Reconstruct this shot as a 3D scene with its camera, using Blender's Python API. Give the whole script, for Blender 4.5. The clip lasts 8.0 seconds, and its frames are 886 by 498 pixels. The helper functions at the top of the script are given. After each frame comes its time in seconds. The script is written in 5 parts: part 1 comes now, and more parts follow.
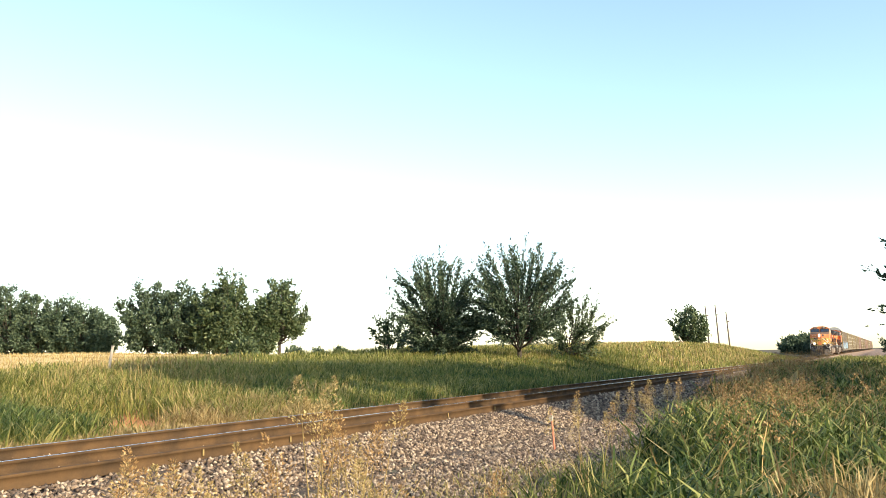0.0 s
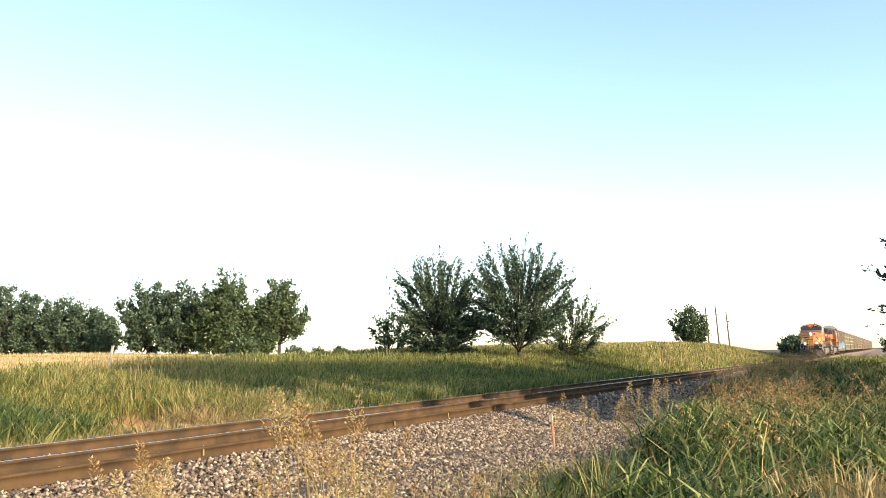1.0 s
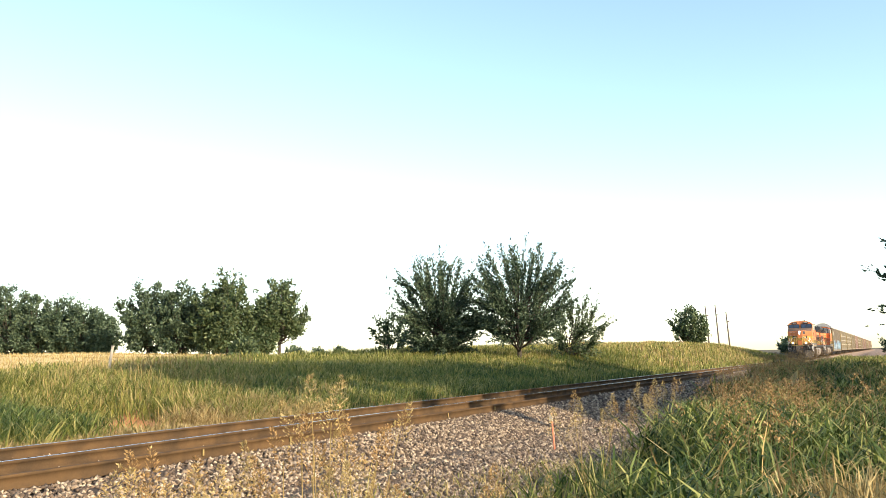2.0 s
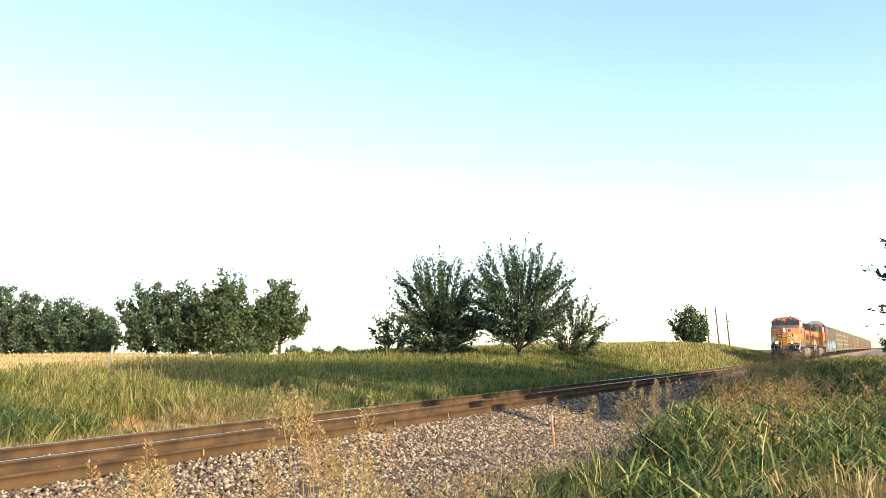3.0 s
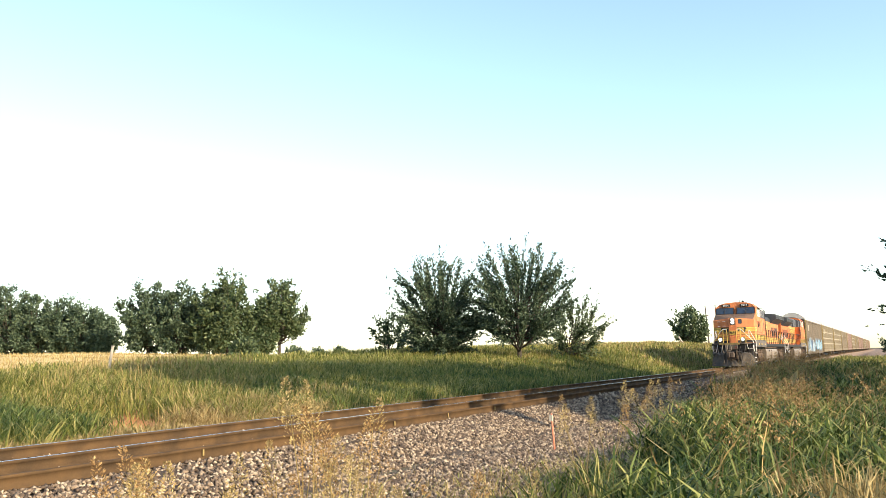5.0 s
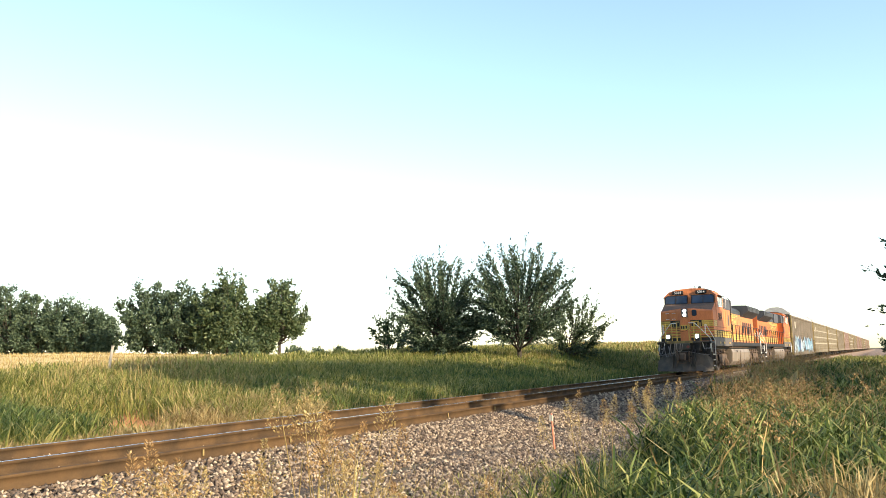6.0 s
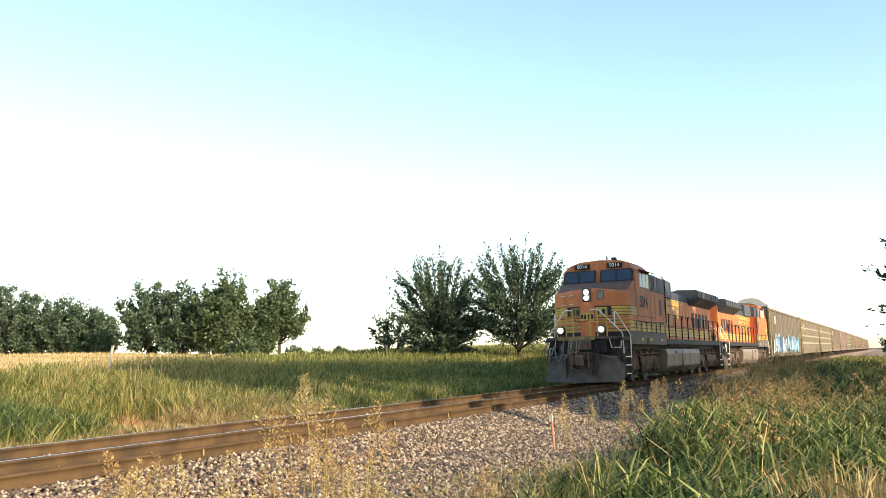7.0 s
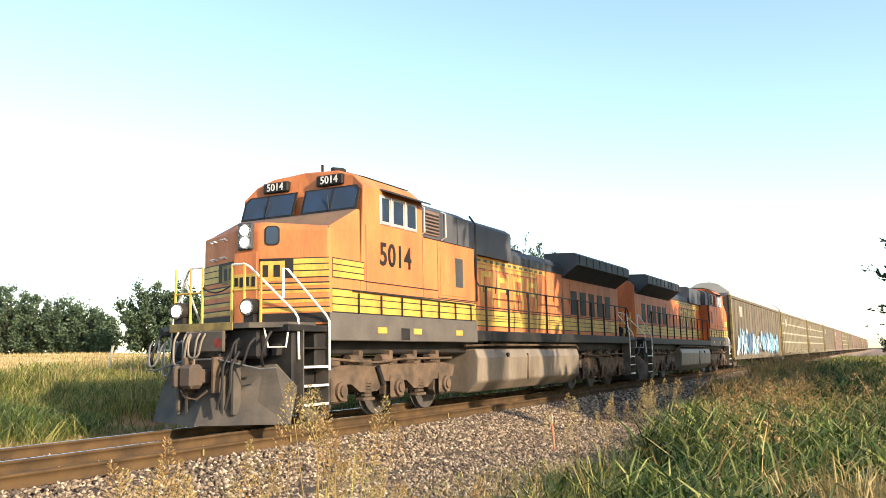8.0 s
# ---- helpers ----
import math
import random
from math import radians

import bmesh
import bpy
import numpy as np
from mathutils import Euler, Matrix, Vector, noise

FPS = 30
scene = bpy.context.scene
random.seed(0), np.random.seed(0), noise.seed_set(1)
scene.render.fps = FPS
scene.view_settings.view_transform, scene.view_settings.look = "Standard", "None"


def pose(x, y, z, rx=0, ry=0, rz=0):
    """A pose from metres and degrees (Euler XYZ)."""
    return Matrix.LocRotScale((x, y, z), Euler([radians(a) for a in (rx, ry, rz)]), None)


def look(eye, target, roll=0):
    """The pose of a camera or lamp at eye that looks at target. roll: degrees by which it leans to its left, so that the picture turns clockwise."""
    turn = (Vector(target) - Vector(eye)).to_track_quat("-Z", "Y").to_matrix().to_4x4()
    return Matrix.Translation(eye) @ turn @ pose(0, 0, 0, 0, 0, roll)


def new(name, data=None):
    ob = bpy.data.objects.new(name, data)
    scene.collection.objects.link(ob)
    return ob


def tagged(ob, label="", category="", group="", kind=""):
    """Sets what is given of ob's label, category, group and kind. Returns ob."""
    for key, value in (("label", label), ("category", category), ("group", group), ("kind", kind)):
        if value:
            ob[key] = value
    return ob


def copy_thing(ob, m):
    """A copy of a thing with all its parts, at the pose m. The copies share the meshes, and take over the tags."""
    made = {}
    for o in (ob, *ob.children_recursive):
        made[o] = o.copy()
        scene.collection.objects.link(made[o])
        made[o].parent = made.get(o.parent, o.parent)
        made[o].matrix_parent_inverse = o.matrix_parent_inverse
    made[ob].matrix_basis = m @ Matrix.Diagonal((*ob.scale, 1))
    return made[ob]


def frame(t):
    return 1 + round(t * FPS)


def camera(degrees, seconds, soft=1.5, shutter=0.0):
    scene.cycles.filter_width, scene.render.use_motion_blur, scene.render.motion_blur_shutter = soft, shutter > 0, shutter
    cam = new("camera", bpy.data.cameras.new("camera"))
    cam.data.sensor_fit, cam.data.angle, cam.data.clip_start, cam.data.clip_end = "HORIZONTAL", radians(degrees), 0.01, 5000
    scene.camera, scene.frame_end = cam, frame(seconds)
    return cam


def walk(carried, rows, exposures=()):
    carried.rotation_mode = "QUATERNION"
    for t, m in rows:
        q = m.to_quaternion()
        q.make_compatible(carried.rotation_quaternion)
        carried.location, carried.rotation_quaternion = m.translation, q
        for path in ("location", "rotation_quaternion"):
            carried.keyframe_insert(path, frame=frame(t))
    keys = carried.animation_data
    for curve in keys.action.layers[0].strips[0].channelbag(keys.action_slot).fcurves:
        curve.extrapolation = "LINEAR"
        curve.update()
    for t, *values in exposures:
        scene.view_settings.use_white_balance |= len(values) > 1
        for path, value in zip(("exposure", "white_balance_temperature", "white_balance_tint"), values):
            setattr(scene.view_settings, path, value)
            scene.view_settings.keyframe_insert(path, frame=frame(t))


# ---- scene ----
# ---------------------------------------------------------------- camera
EYE = Vector((0.0, -10.38, 1.14))
cam = camera(55.58, 8.0, soft=0.75)
VIEW = look(EYE, EYE + Vector((8.7636, 4.6444, 1.2728)), roll=-1.23)
walk(cam, [(0.0, VIEW), (8.0, VIEW)], exposures=[(0.0, 1.42), (8.0, 1.42)])

# ---------------------------------------------------------------- light
SUN_EL, SUN_AZ = radians(22.0), radians(-104.0)     # azimuth from +x towards +y
sun_dir = Vector((math.cos(SUN_AZ) * math.cos(SUN_EL), math.sin(SUN_AZ) * math.cos(SUN_EL), math.sin(SUN_EL)))
world = bpy.data.worlds.new("world")
scene.world = world
world.use_nodes = True
wn = world.node_tree.nodes
sky = wn.new("ShaderNodeTexSky")
sky.sky_type = "NISHITA"
sky.sun_disc = False
sky.sun_elevation = SUN_EL
sky.sun_rotation = math.pi / 2 - SUN_AZ
sky.air_density, sky.dust_density, sky.ozone_density = 1.0, 0.65, 1.1
wn["Background"].inputs["Strength"].default_value = 0.14
world.node_tree.links.new(sky.outputs[0], wn["Background"].inputs["Color"])
sun = new("sun", bpy.data.lights.new("sun", "SUN"))
sun.data.energy, sun.data.angle, sun.data.color = 3.35, radians(0.6), (1.0, 0.84, 0.64)
sun.matrix_world = look((0, -60, 40), Vector((0, -60, 40)) - sun_dir)

# ---------------------------------------------------------------- materials
def mat(name, col, rough=0.7, metal=0.0, col2=None, scale=3.0, fine=40.0, bump=0.15, dist=0.01, fine_amount=0.25,
        island=None, noise_detail=6.0, object_random=0.0, transl=0.0, spec=0.3, stretch=1.0):
    """A procedural surface: two colours mixed by large noise, fine grain on top, bump from both."""
    m = bpy.data.materials.new(name)
    m.use_nodes = True
    nt, N = m.node_tree, m.node_tree.nodes
    b = N["Principled BSDF"]
    b.inputs["Roughness"].default_value = rough
    b.inputs["Metallic"].default_value = metal
    b.inputs["Specular IOR Level"].default_value = spec
    tc = N.new("ShaderNodeTexCoord")
    n1, n2 = N.new("ShaderNodeTexNoise"), N.new("ShaderNodeTexNoise")
    n1.inputs["Scale"].default_value, n1.inputs["Detail"].default_value = scale, noise_detail
    n2.inputs["Scale"].default_value, n2.inputs["Detail"].default_value = fine, 3.0
    mp = N.new("ShaderNodeMapping")
    mp.inputs["Scale"].default_value = (1, 1, stretch)
    nt.links.new(tc.outputs["Object"], mp.inputs["Vector"])
    for n in (n1, n2):
        nt.links.new(mp.outputs["Vector"], n.inputs["Vector"])
    ramp = N.new("ShaderNodeValToRGB")
    ramp.color_ramp.elements[0].position, ramp.color_ramp.elements[1].position = 0.35, 0.68
    c2 = col2 or tuple(c * 0.7 for c in col)
    ramp.color_ramp.elements[0].color, ramp.color_ramp.elements[1].color = (*col, 1), (*c2, 1)
    nt.links.new(n1.outputs["Fac"], ramp.inputs["Fac"])
    out = ramp.outputs["Color"]
    if island or object_random:
        mix = N.new("ShaderNodeMix")
        mix.data_type, mix.blend_type = "RGBA", "MIX"
        r2 = N.new("ShaderNodeValToRGB")
        stops = island or (col, c2)
        r2.color_ramp.elements[0].color = (*stops[0], 1)
        r2.color_ramp.elements[1].color = (*stops[-1], 1)
        for i, c in enumerate(stops[1:-1]):
            e = r2.color_ramp.elements.new((i + 1) / (len(stops) - 1))
            e.color = (*c, 1)
        if island:
            g = N.new("ShaderNodeNewGeometry")
            nt.links.new(g.outputs["Random Per Island"], r2.inputs["Fac"])
        else:
            g = N.new("ShaderNodeObjectInfo")
            nt.links.new(g.outputs["Random"], r2.inputs["Fac"])
        mix.inputs["Factor"].default_value = 0.85 if island else object_random
        nt.links.new(out, mix.inputs["A"])
        nt.links.new(r2.outputs["Color"], mix.inputs["B"])
        out = mix.outputs["Result"]
    hsv = N.new("ShaderNodeHueSaturation")
    mr = N.new("ShaderNodeMapRange")
    mr.inputs["To Min"].default_value, mr.inputs["To Max"].default_value = 1 - fine_amount, 1 + fine_amount
    nt.links.new(n2.outputs["Fac"], mr.inputs["Value"])
    nt.links.new(mr.outputs["Result"], hsv.inputs["Value"])
    nt.links.new(out, hsv.inputs["Color"])
    nt.links.new(hsv.outputs["Color"], b.inputs["Base Color"])
    if bump:
        bp = N.new("ShaderNodeBump")
        bp.inputs["Strength"].default_value, bp.inputs["Distance"].default_value = bump, dist
        nt.links.new(n2.outputs["Fac"], bp.inputs["Height"])
        nt.links.new(bp.outputs["Normal"], b.inputs["Normal"])
    if transl:
        t = N.new("ShaderNodeBsdfTranslucent")
        ms = N.new("ShaderNodeMixShader")
        ms.inputs["Fac"].default_value = transl
        nt.links.new(hsv.outputs["Color"], t.inputs["Color"])
        nt.links.new(b.outputs["BSDF"], ms.inputs[1])
        nt.links.new(t.outputs["BSDF"], ms.inputs[2])
        nt.links.new(ms.outputs["Shader"], N["Material Output"].inputs["Surface"])
    return m


def glow(name, col, strength):
    m = bpy.data.materials.new(name)
    m.use_nodes = True
    b = m.node_tree.nodes["Principled BSDF"]
    b.inputs["Base Color"].default_value = (*col, 1)
    b.inputs["Emission Color"].default_value = (*col, 1)
    b.inputs["Emission Strength"].default_value = strength
    return m


M = {
    "soil": mat("soil", (0.13, 0.095, 0.05), 0.95, 0, (0.085, 0.075, 0.035), 0.5, 9, 0.5, 0.05),
    "red_soil": mat("red_soil", (0.48, 0.20, 0.07), 0.95, 0, (0.33, 0.17, 0.08), 1.2, 14, 0.5, 0.04),
    "stubble": mat("stubble", (0.60, 0.44, 0.18), 0.95, 0, (0.50, 0.36, 0.14), 0.15, 3.0, 0.6, 0.1),
    "ballast_bed": mat("ballast_bed", (0.075, 0.056, 0.04), 0.95, 0, (0.045, 0.035, 0.028), 2.0, 30, 0.9, 0.04),
    "fouled_bed": mat("fouled_bed", (0.105, 0.075, 0.046), 0.95, 0, (0.065, 0.047, 0.03), 2.0, 25, 0.7, 0.03),
    "stone": mat("stone", (0.26, 0.20, 0.145), 0.9, 0, (0.17, 0.13, 0.10), 3, 60, 0.3, 0.01,
                 island=((0.022, 0.016, 0.012), (0.10, 0.066, 0.042), (0.24, 0.172, 0.108), (0.54, 0.43, 0.29))),
    "dirt": mat("dirt", (0.30, 0.205, 0.14), 0.95, 0, (0.21, 0.15, 0.105), 0.8, 22, 0.6, 0.03),
    "tie": mat("tie", (0.115, 0.085, 0.058), 0.9, 0, (0.07, 0.052, 0.037), 3, 35, 0.6, 0.015, object_random=0.4),
    "rail_rust": mat("rail_rust", (0.10, 0.058, 0.025), 0.9, 0.0, (0.05, 0.032, 0.017), 2.5, 50, 0.3, 0.004, spec=0.15),
    "rail_shine": mat("rail_shine", (0.72, 0.72, 0.74), 0.16, 1.0, (0.6, 0.6, 0.62), 1.0, 30, 0.05, 0.002),
    "grass": mat("grass", (0.10, 0.14, 0.03), 0.7, 0, (0.17, 0.19, 0.05), 0.25, 20, 0, 0.01, transl=0.35, spec=0.2,
                 island=((0.026, 0.042, 0.010), (0.15, 0.175, 0.034), (0.33, 0.30, 0.072), (0.58, 0.48, 0.18))),
    "grass_deep": mat("grass_deep", (0.07, 0.12, 0.025), 0.65, 0, (0.10, 0.16, 0.03), 0.6, 20, 0, 0.01, transl=0.25, spec=0.25,
                      island=((0.014, 0.030, 0.009), (0.055, 0.095, 0.022), (0.15, 0.19, 0.042), (0.36, 0.36, 0.12))),
    "weed": mat("weed", (0.12, 0.17, 0.035), 0.6, 0, (0.20, 0.22, 0.06), 0.8, 20, 0, 0.01, transl=0.3, spec=0.3,
                island=((0.006, 0.016, 0.004), (0.035, 0.065, 0.012), (0.14, 0.175, 0.034), (0.44, 0.40, 0.13))),
    "straw": mat("straw", (0.48, 0.36, 0.16), 0.8, 0, (0.36, 0.25, 0.10), 0.8, 20, 0, 0.01, transl=0.2, spec=0.2,
                 island=((0.20, 0.13, 0.045), (0.35, 0.25, 0.09), (0.52, 0.41, 0.19))),
    "seed": mat("seed", (0.36, 0.22, 0.10), 0.85, 0, (0.28, 0.16, 0.08), 1.5, 20, 0, 0.01, transl=0.15, spec=0.1,
                island=((0.16, 0.09, 0.035), (0.30, 0.18, 0.07), (0.46, 0.32, 0.14))),
    "leaf": mat("leaf", (0.045, 0.085, 0.03), 0.6, 0, (0.07, 0.11, 0.04), 0.8, 15, 0, 0.01, transl=0.2, spec=0.3,
                island=((0.024, 0.042, 0.028), (0.06, 0.09, 0.05), (0.16, 0.20, 0.11))),
    "leaf_b": mat("leaf_b", (0.05, 0.10, 0.03), 0.6, 0, (0.08, 0.13, 0.04), 0.8, 15, 0, 0.01, transl=0.2, spec=0.3,
                  island=((0.024, 0.042, 0.02), (0.065, 0.092, 0.038), (0.17, 0.195, 0.09))),
    "bark": mat("bark", (0.07, 0.055, 0.042), 0.95, 0, (0.045, 0.036, 0.028), 4, 40, 0.8, 0.02),
    "pole_wood": mat("pole_wood", (0.12, 0.09, 0.07), 0.9, 0, (0.08, 0.06, 0.05), 2, 40, 0.4, 0.01),
    "post_wood": mat("post_wood", (0.50, 0.43, 0.33), 0.9, 0, (0.34, 0.29, 0.22), 5, 50, 0.4, 0.01),
    "stake": mat("stake", (0.75, 0.24, 0.13), 0.75, 0, (0.62, 0.22, 0.12), 6, 60, 0.2, 0.004),
    "grey_metal": mat("grey_metal", (0.33, 0.33, 0.33), 0.6, 0.3, (0.25, 0.25, 0.25), 4, 40, 0.2, 0.005),
}

# ---------------------------------------------------------------- mesh helpers
def mesh_np(name, verts, faces, material):
    """A mesh from arrays; all faces have the same number of corners."""
    me = bpy.data.meshes.new(name)
    verts, faces = np.asarray(verts, np.float32), np.asarray(faces, np.int32)
    k = faces.shape[1]
    me.vertices.add(len(verts))
    me.vertices.foreach_set("co", verts.ravel())
    me.loops.add(faces.size)
    me.loops.foreach_set("vertex_index", faces.ravel())
    me.polygons.add(len(faces))
    me.polygons.foreach_set("loop_start", np.arange(0, faces.size, k, dtype=np.int32))
    me.update(calc_edges=True)
    me.validate()
    me.materials.append(material)
    return me


def empty(name, m=None):
    ob = new(name)
    ob.empty_display_size = 0.2
    if m is not None:
        ob.matrix_world = m
    return ob


def part(name, bm, material, parent=None, label="", smooth=False):
    me = bpy.data.meshes.new(name)
    bm.normal_update()
    if smooth:
        for f in bm.faces:
            f.smooth = True
    bm.to_mesh(me)
    bm.free()
    for m in (material if isinstance(material, (list, tuple)) else [material]):
        me.materials.append(m)
    ob = new(name, me)
    if parent:
        ob.parent = parent
    if label:
        tagged(ob, label=label)
    return ob


def box(x0, x1, y0, y1, z0, z1, bevel=0.0, bm=None):
    bm = bm or bmesh.new()
    r = bmesh.ops.create_cube(bm, size=1.0)
    vs = r["verts"]
    for v in vs:
        v.co = Vector(((x0 + x1) / 2 + v.co.x * (x1 - x0), (y0 + y1) / 2 + v.co.y * (y1 - y0), (z0 + z1) / 2 + v.co.z * (z1 - z0)))
    if bevel:
        es = list({e for v in vs for e in v.link_edges})
        bmesh.ops.bevel(bm, geom=es, offset=bevel, segments=1, affect="EDGES")
    return bm


def tube(points, radius, sides=6, bm=None, radii=None):
    """A round bar along points."""
    bm = bm or bmesh.new()
    pts = [Vector(p) for p in points]
    rings = []
    for i, p in enumerate(pts):
        d = (pts[min(i + 1, len(pts) - 1)] - pts[max(i - 1, 0)]).normalized()
        a = d.orthogonal().normalized() if i == 0 else (rings_a - d * rings_a.dot(d)).normalized()
        rings_a = a
        b = d.cross(a)
        rr = radii[i] if radii else radius
        rings.append([bm.verts.new(p + (a * math.cos(2 * math.pi * k / sides) + b * math.sin(2 * math.pi * k / sides)) * rr) for k in range(sides)])
    for r0, r1 in zip(rings, rings[1:]):
        for k in range(sides):
            bm.faces.new((r0[k], r0[(k + 1) % sides], r1[(k + 1) % sides], r1[k]))
    bm.faces.new(list(reversed(rings[0])))
    bm.faces.new(rings[-1])
    return bm


def flow(points, steps=4):
    """More points along a smooth curve through the given ones."""
    p = [Vector(q) for q in points]
    p = [p[0] * 2 - p[1], *p, p[-1] * 2 - p[-2]]
    out = []
    for a, b, c, d in zip(p, p[1:], p[2:], p[3:]):
        for k in range(steps):
            t = k / steps
            out.append(0.5 * (2 * b + (c - a) * t + (2 * a - 5 * b + 4 * c - d) * t * t + (3 * b - a - 3 * c + d) * t ** 3))
    return out + [p[-2]]


def disc(cx, cy, cz, radius, depth, axis="y", sides=16, bm=None, r2=None):
    bm = bm or bmesh.new()
    r = bmesh.ops.create_cone(bm, cap_ends=True, segments=sides, radius1=radius, radius2=r2 if r2 is not None else radius, depth=depth)
    turn = {"y": Matrix.Rotation(math.pi / 2, 4, "X"), "x": Matrix.Rotation(math.pi / 2, 4, "Y"), "z": Matrix.Identity(4)}[axis]
    for v in r["verts"]:
        v.co = turn @ v.co + Vector((cx, cy, cz))
    return bm


def prism(profile, x0, x1, bm=None, axis="x"):
    """A closed outline swept along an axis. For x the outline is (y, z); for y it is (x, z)."""
    bm = bm or bmesh.new()
    mk = (lambda t, p: (t, p[0], p[1])) if axis == "x" else (lambda t, p: (p[0], t, p[1]))
    a = [bm.verts.new(mk(x0, p)) for p in profile]
    b = [bm.verts.new(mk(x1, p)) for p in profile]
    n = len(profile)
    for i in range(n):
        bm.faces.new((a[i], a[(i + 1) % n], b[(i + 1) % n], b[i]))
    bm.faces.new(list(reversed(a)))
    bm.faces.new(b)
    bmesh.ops.recalc_face_normals(bm, faces=bm.faces)
    return bm


# ---------------------------------------------------------------- the line of the track
KNOT = (-60.0, 30.0, 60.0, 100.0, 160.0, 250.0, 400.0, 900.0)
SIDE = (0.0, 0.0, 0.24, 0.39, 0.62, 1.09, 1.95, 5.0)
RISE = (0.0, 0.0, -0.07, -0.12, -0.02, 0.06, 0.10, 0.3)


def line(s):
    """Centre of the track, at the top of the rails, s metres along it."""
    w = 12.0
    ss = [s + w * k / 4 for k in range(-4, 5)]
    return Vector((s, sum(np.interp(ss, KNOT, SIDE)) / 9, sum(np.interp(ss, KNOT, RISE)) / 9))


def smooth(a, b, x):
    t = np.clip((np.asarray(x, float) - a) / (b - a), 0, 1)
    return t * t * (3 - 2 * t)


def ground_z(x, y):
    """Height of the land, rail top at zero."""
    x, y = np.asarray(x, float), np.asarray(y, float)
    cy = np.interp(x, KNOT, SIDE)
    cz = np.interp(x, KNOT, RISE)
    d = y - cy
    # far side: shoulder, shallow ditch, bank, then a field that climbs slowly
    bank = np.interp(x, (0, 30, 45, 55, 75, 100, 125, 160, 200), (0.35, 0.40, 0.75, 1.0, 1.55, 1.9, 1.9, 1.0, 0.3))
    bank = 0.4 + (bank - 0.4) * (1 - smooth(16, 42, d))
    crest = np.interp(x, (0, 45, 60, 100, 150), (16, 13, 9, 11, 14))
    climb = 0.033 * np.clip(d - crest, 0, 62) + 0.004 * np.maximum(d - crest - 62, 0)
    far = -0.55 + (bank + 0.55) * smooth(2.8, crest, d) + climb * (1 - 0.75 * smooth(60, 150, x))
    # near side: ballast toe, then level ground under the weeds
    near = -0.62 + 0.45 * smooth(15, 45, x) * smooth(-3.4, -6.5, d) + 0.15 * smooth(-9, -25, d)
    z = np.where(d > 0, far, near)
    z = np.where(np.abs(d) < 3.0, -0.62, z)
    wave = 0.06 * np.sin(x * 0.31 + 1.3 * np.sin(y * 0.23)) + 0.05 * np.sin(y * 0.47 + x * 0.11)
    return z + cz + wave * smooth(3.2, 7, np.abs(d))


def bed_z(d):
    """Ballast profile across the track."""
    a = np.abs(d)
    return np.where(a < 1.32, -0.185, np.where(a < 1.7, -0.27 - 0.02 * (a - 1.32), np.interp(a, (1.7, 3.4), (-0.28, -0.68))))
# ---------------------------------------------------------------- ground
def build_ground():
    xs = np.concatenate([np.array([-3000, -1200, -500, -250, -120, -60, -30]), np.arange(-15, 130, 1.0), np.arange(130, 300, 5.0), np.array([300, 340, 400, 500, 700, 1000, 1600, 3200])])
    ys = np.concatenate([np.array([-3000, -1200, -500, -200, -90, -50, -30]), np.arange(-22, 40, 0.7), np.arange(40, 130, 3.0), np.array([130, 160, 220, 320, 500, 900, 1600, 3200])])
    X, Y = np.meshgrid(xs, ys, indexing="ij")
    far = np.maximum(np.hypot(X - 60, Y) - 420, 0)
    Z = ground_z(X, Y)
    Z = np.where(far > 0, np.minimum(Z, 8.0), Z)
    v = np.stack([X.ravel(), Y.ravel(), Z.ravel()], 1)
    ny = len(ys)
    i, j = np.meshgrid(np.arange(len(xs) - 1), np.arange(ny - 1), indexing="ij")
    a = (i * ny + j).ravel()
    f = np.stack([a, a + ny, a + ny + 1, a + 1], 1)
    me = mesh_np("ground", v, f, M["soil"])
    for m in ("stubble", "red_soil", "dirt"):
        me.materials.append(M[m])
    cx, cy = v[f].mean(1)[:, 0], v[f].mean(1)[:, 1]
    idx = np.where((cy > 19) & (cy > 0.42 * cx - 1), 1, 0)
    idx = np.where((((cx - 14.2) / 3.6) ** 2 + ((cy - 5.8) / 3.8) ** 2 < 1) & (cy > 2.4), 2, idx)
    idx = np.where((cx > 42) & (cy < 3.4) & (cy > -9), 3, idx)
    me.polygons.foreach_set("material_index", idx.astype(np.int32))
    me.polygons.foreach_set("use_smooth", np.ones(len(f), bool))
    tagged(new("ground", me), "rough dry earth with a pale stubble field beyond", "ground", kind="structure")


build_ground()


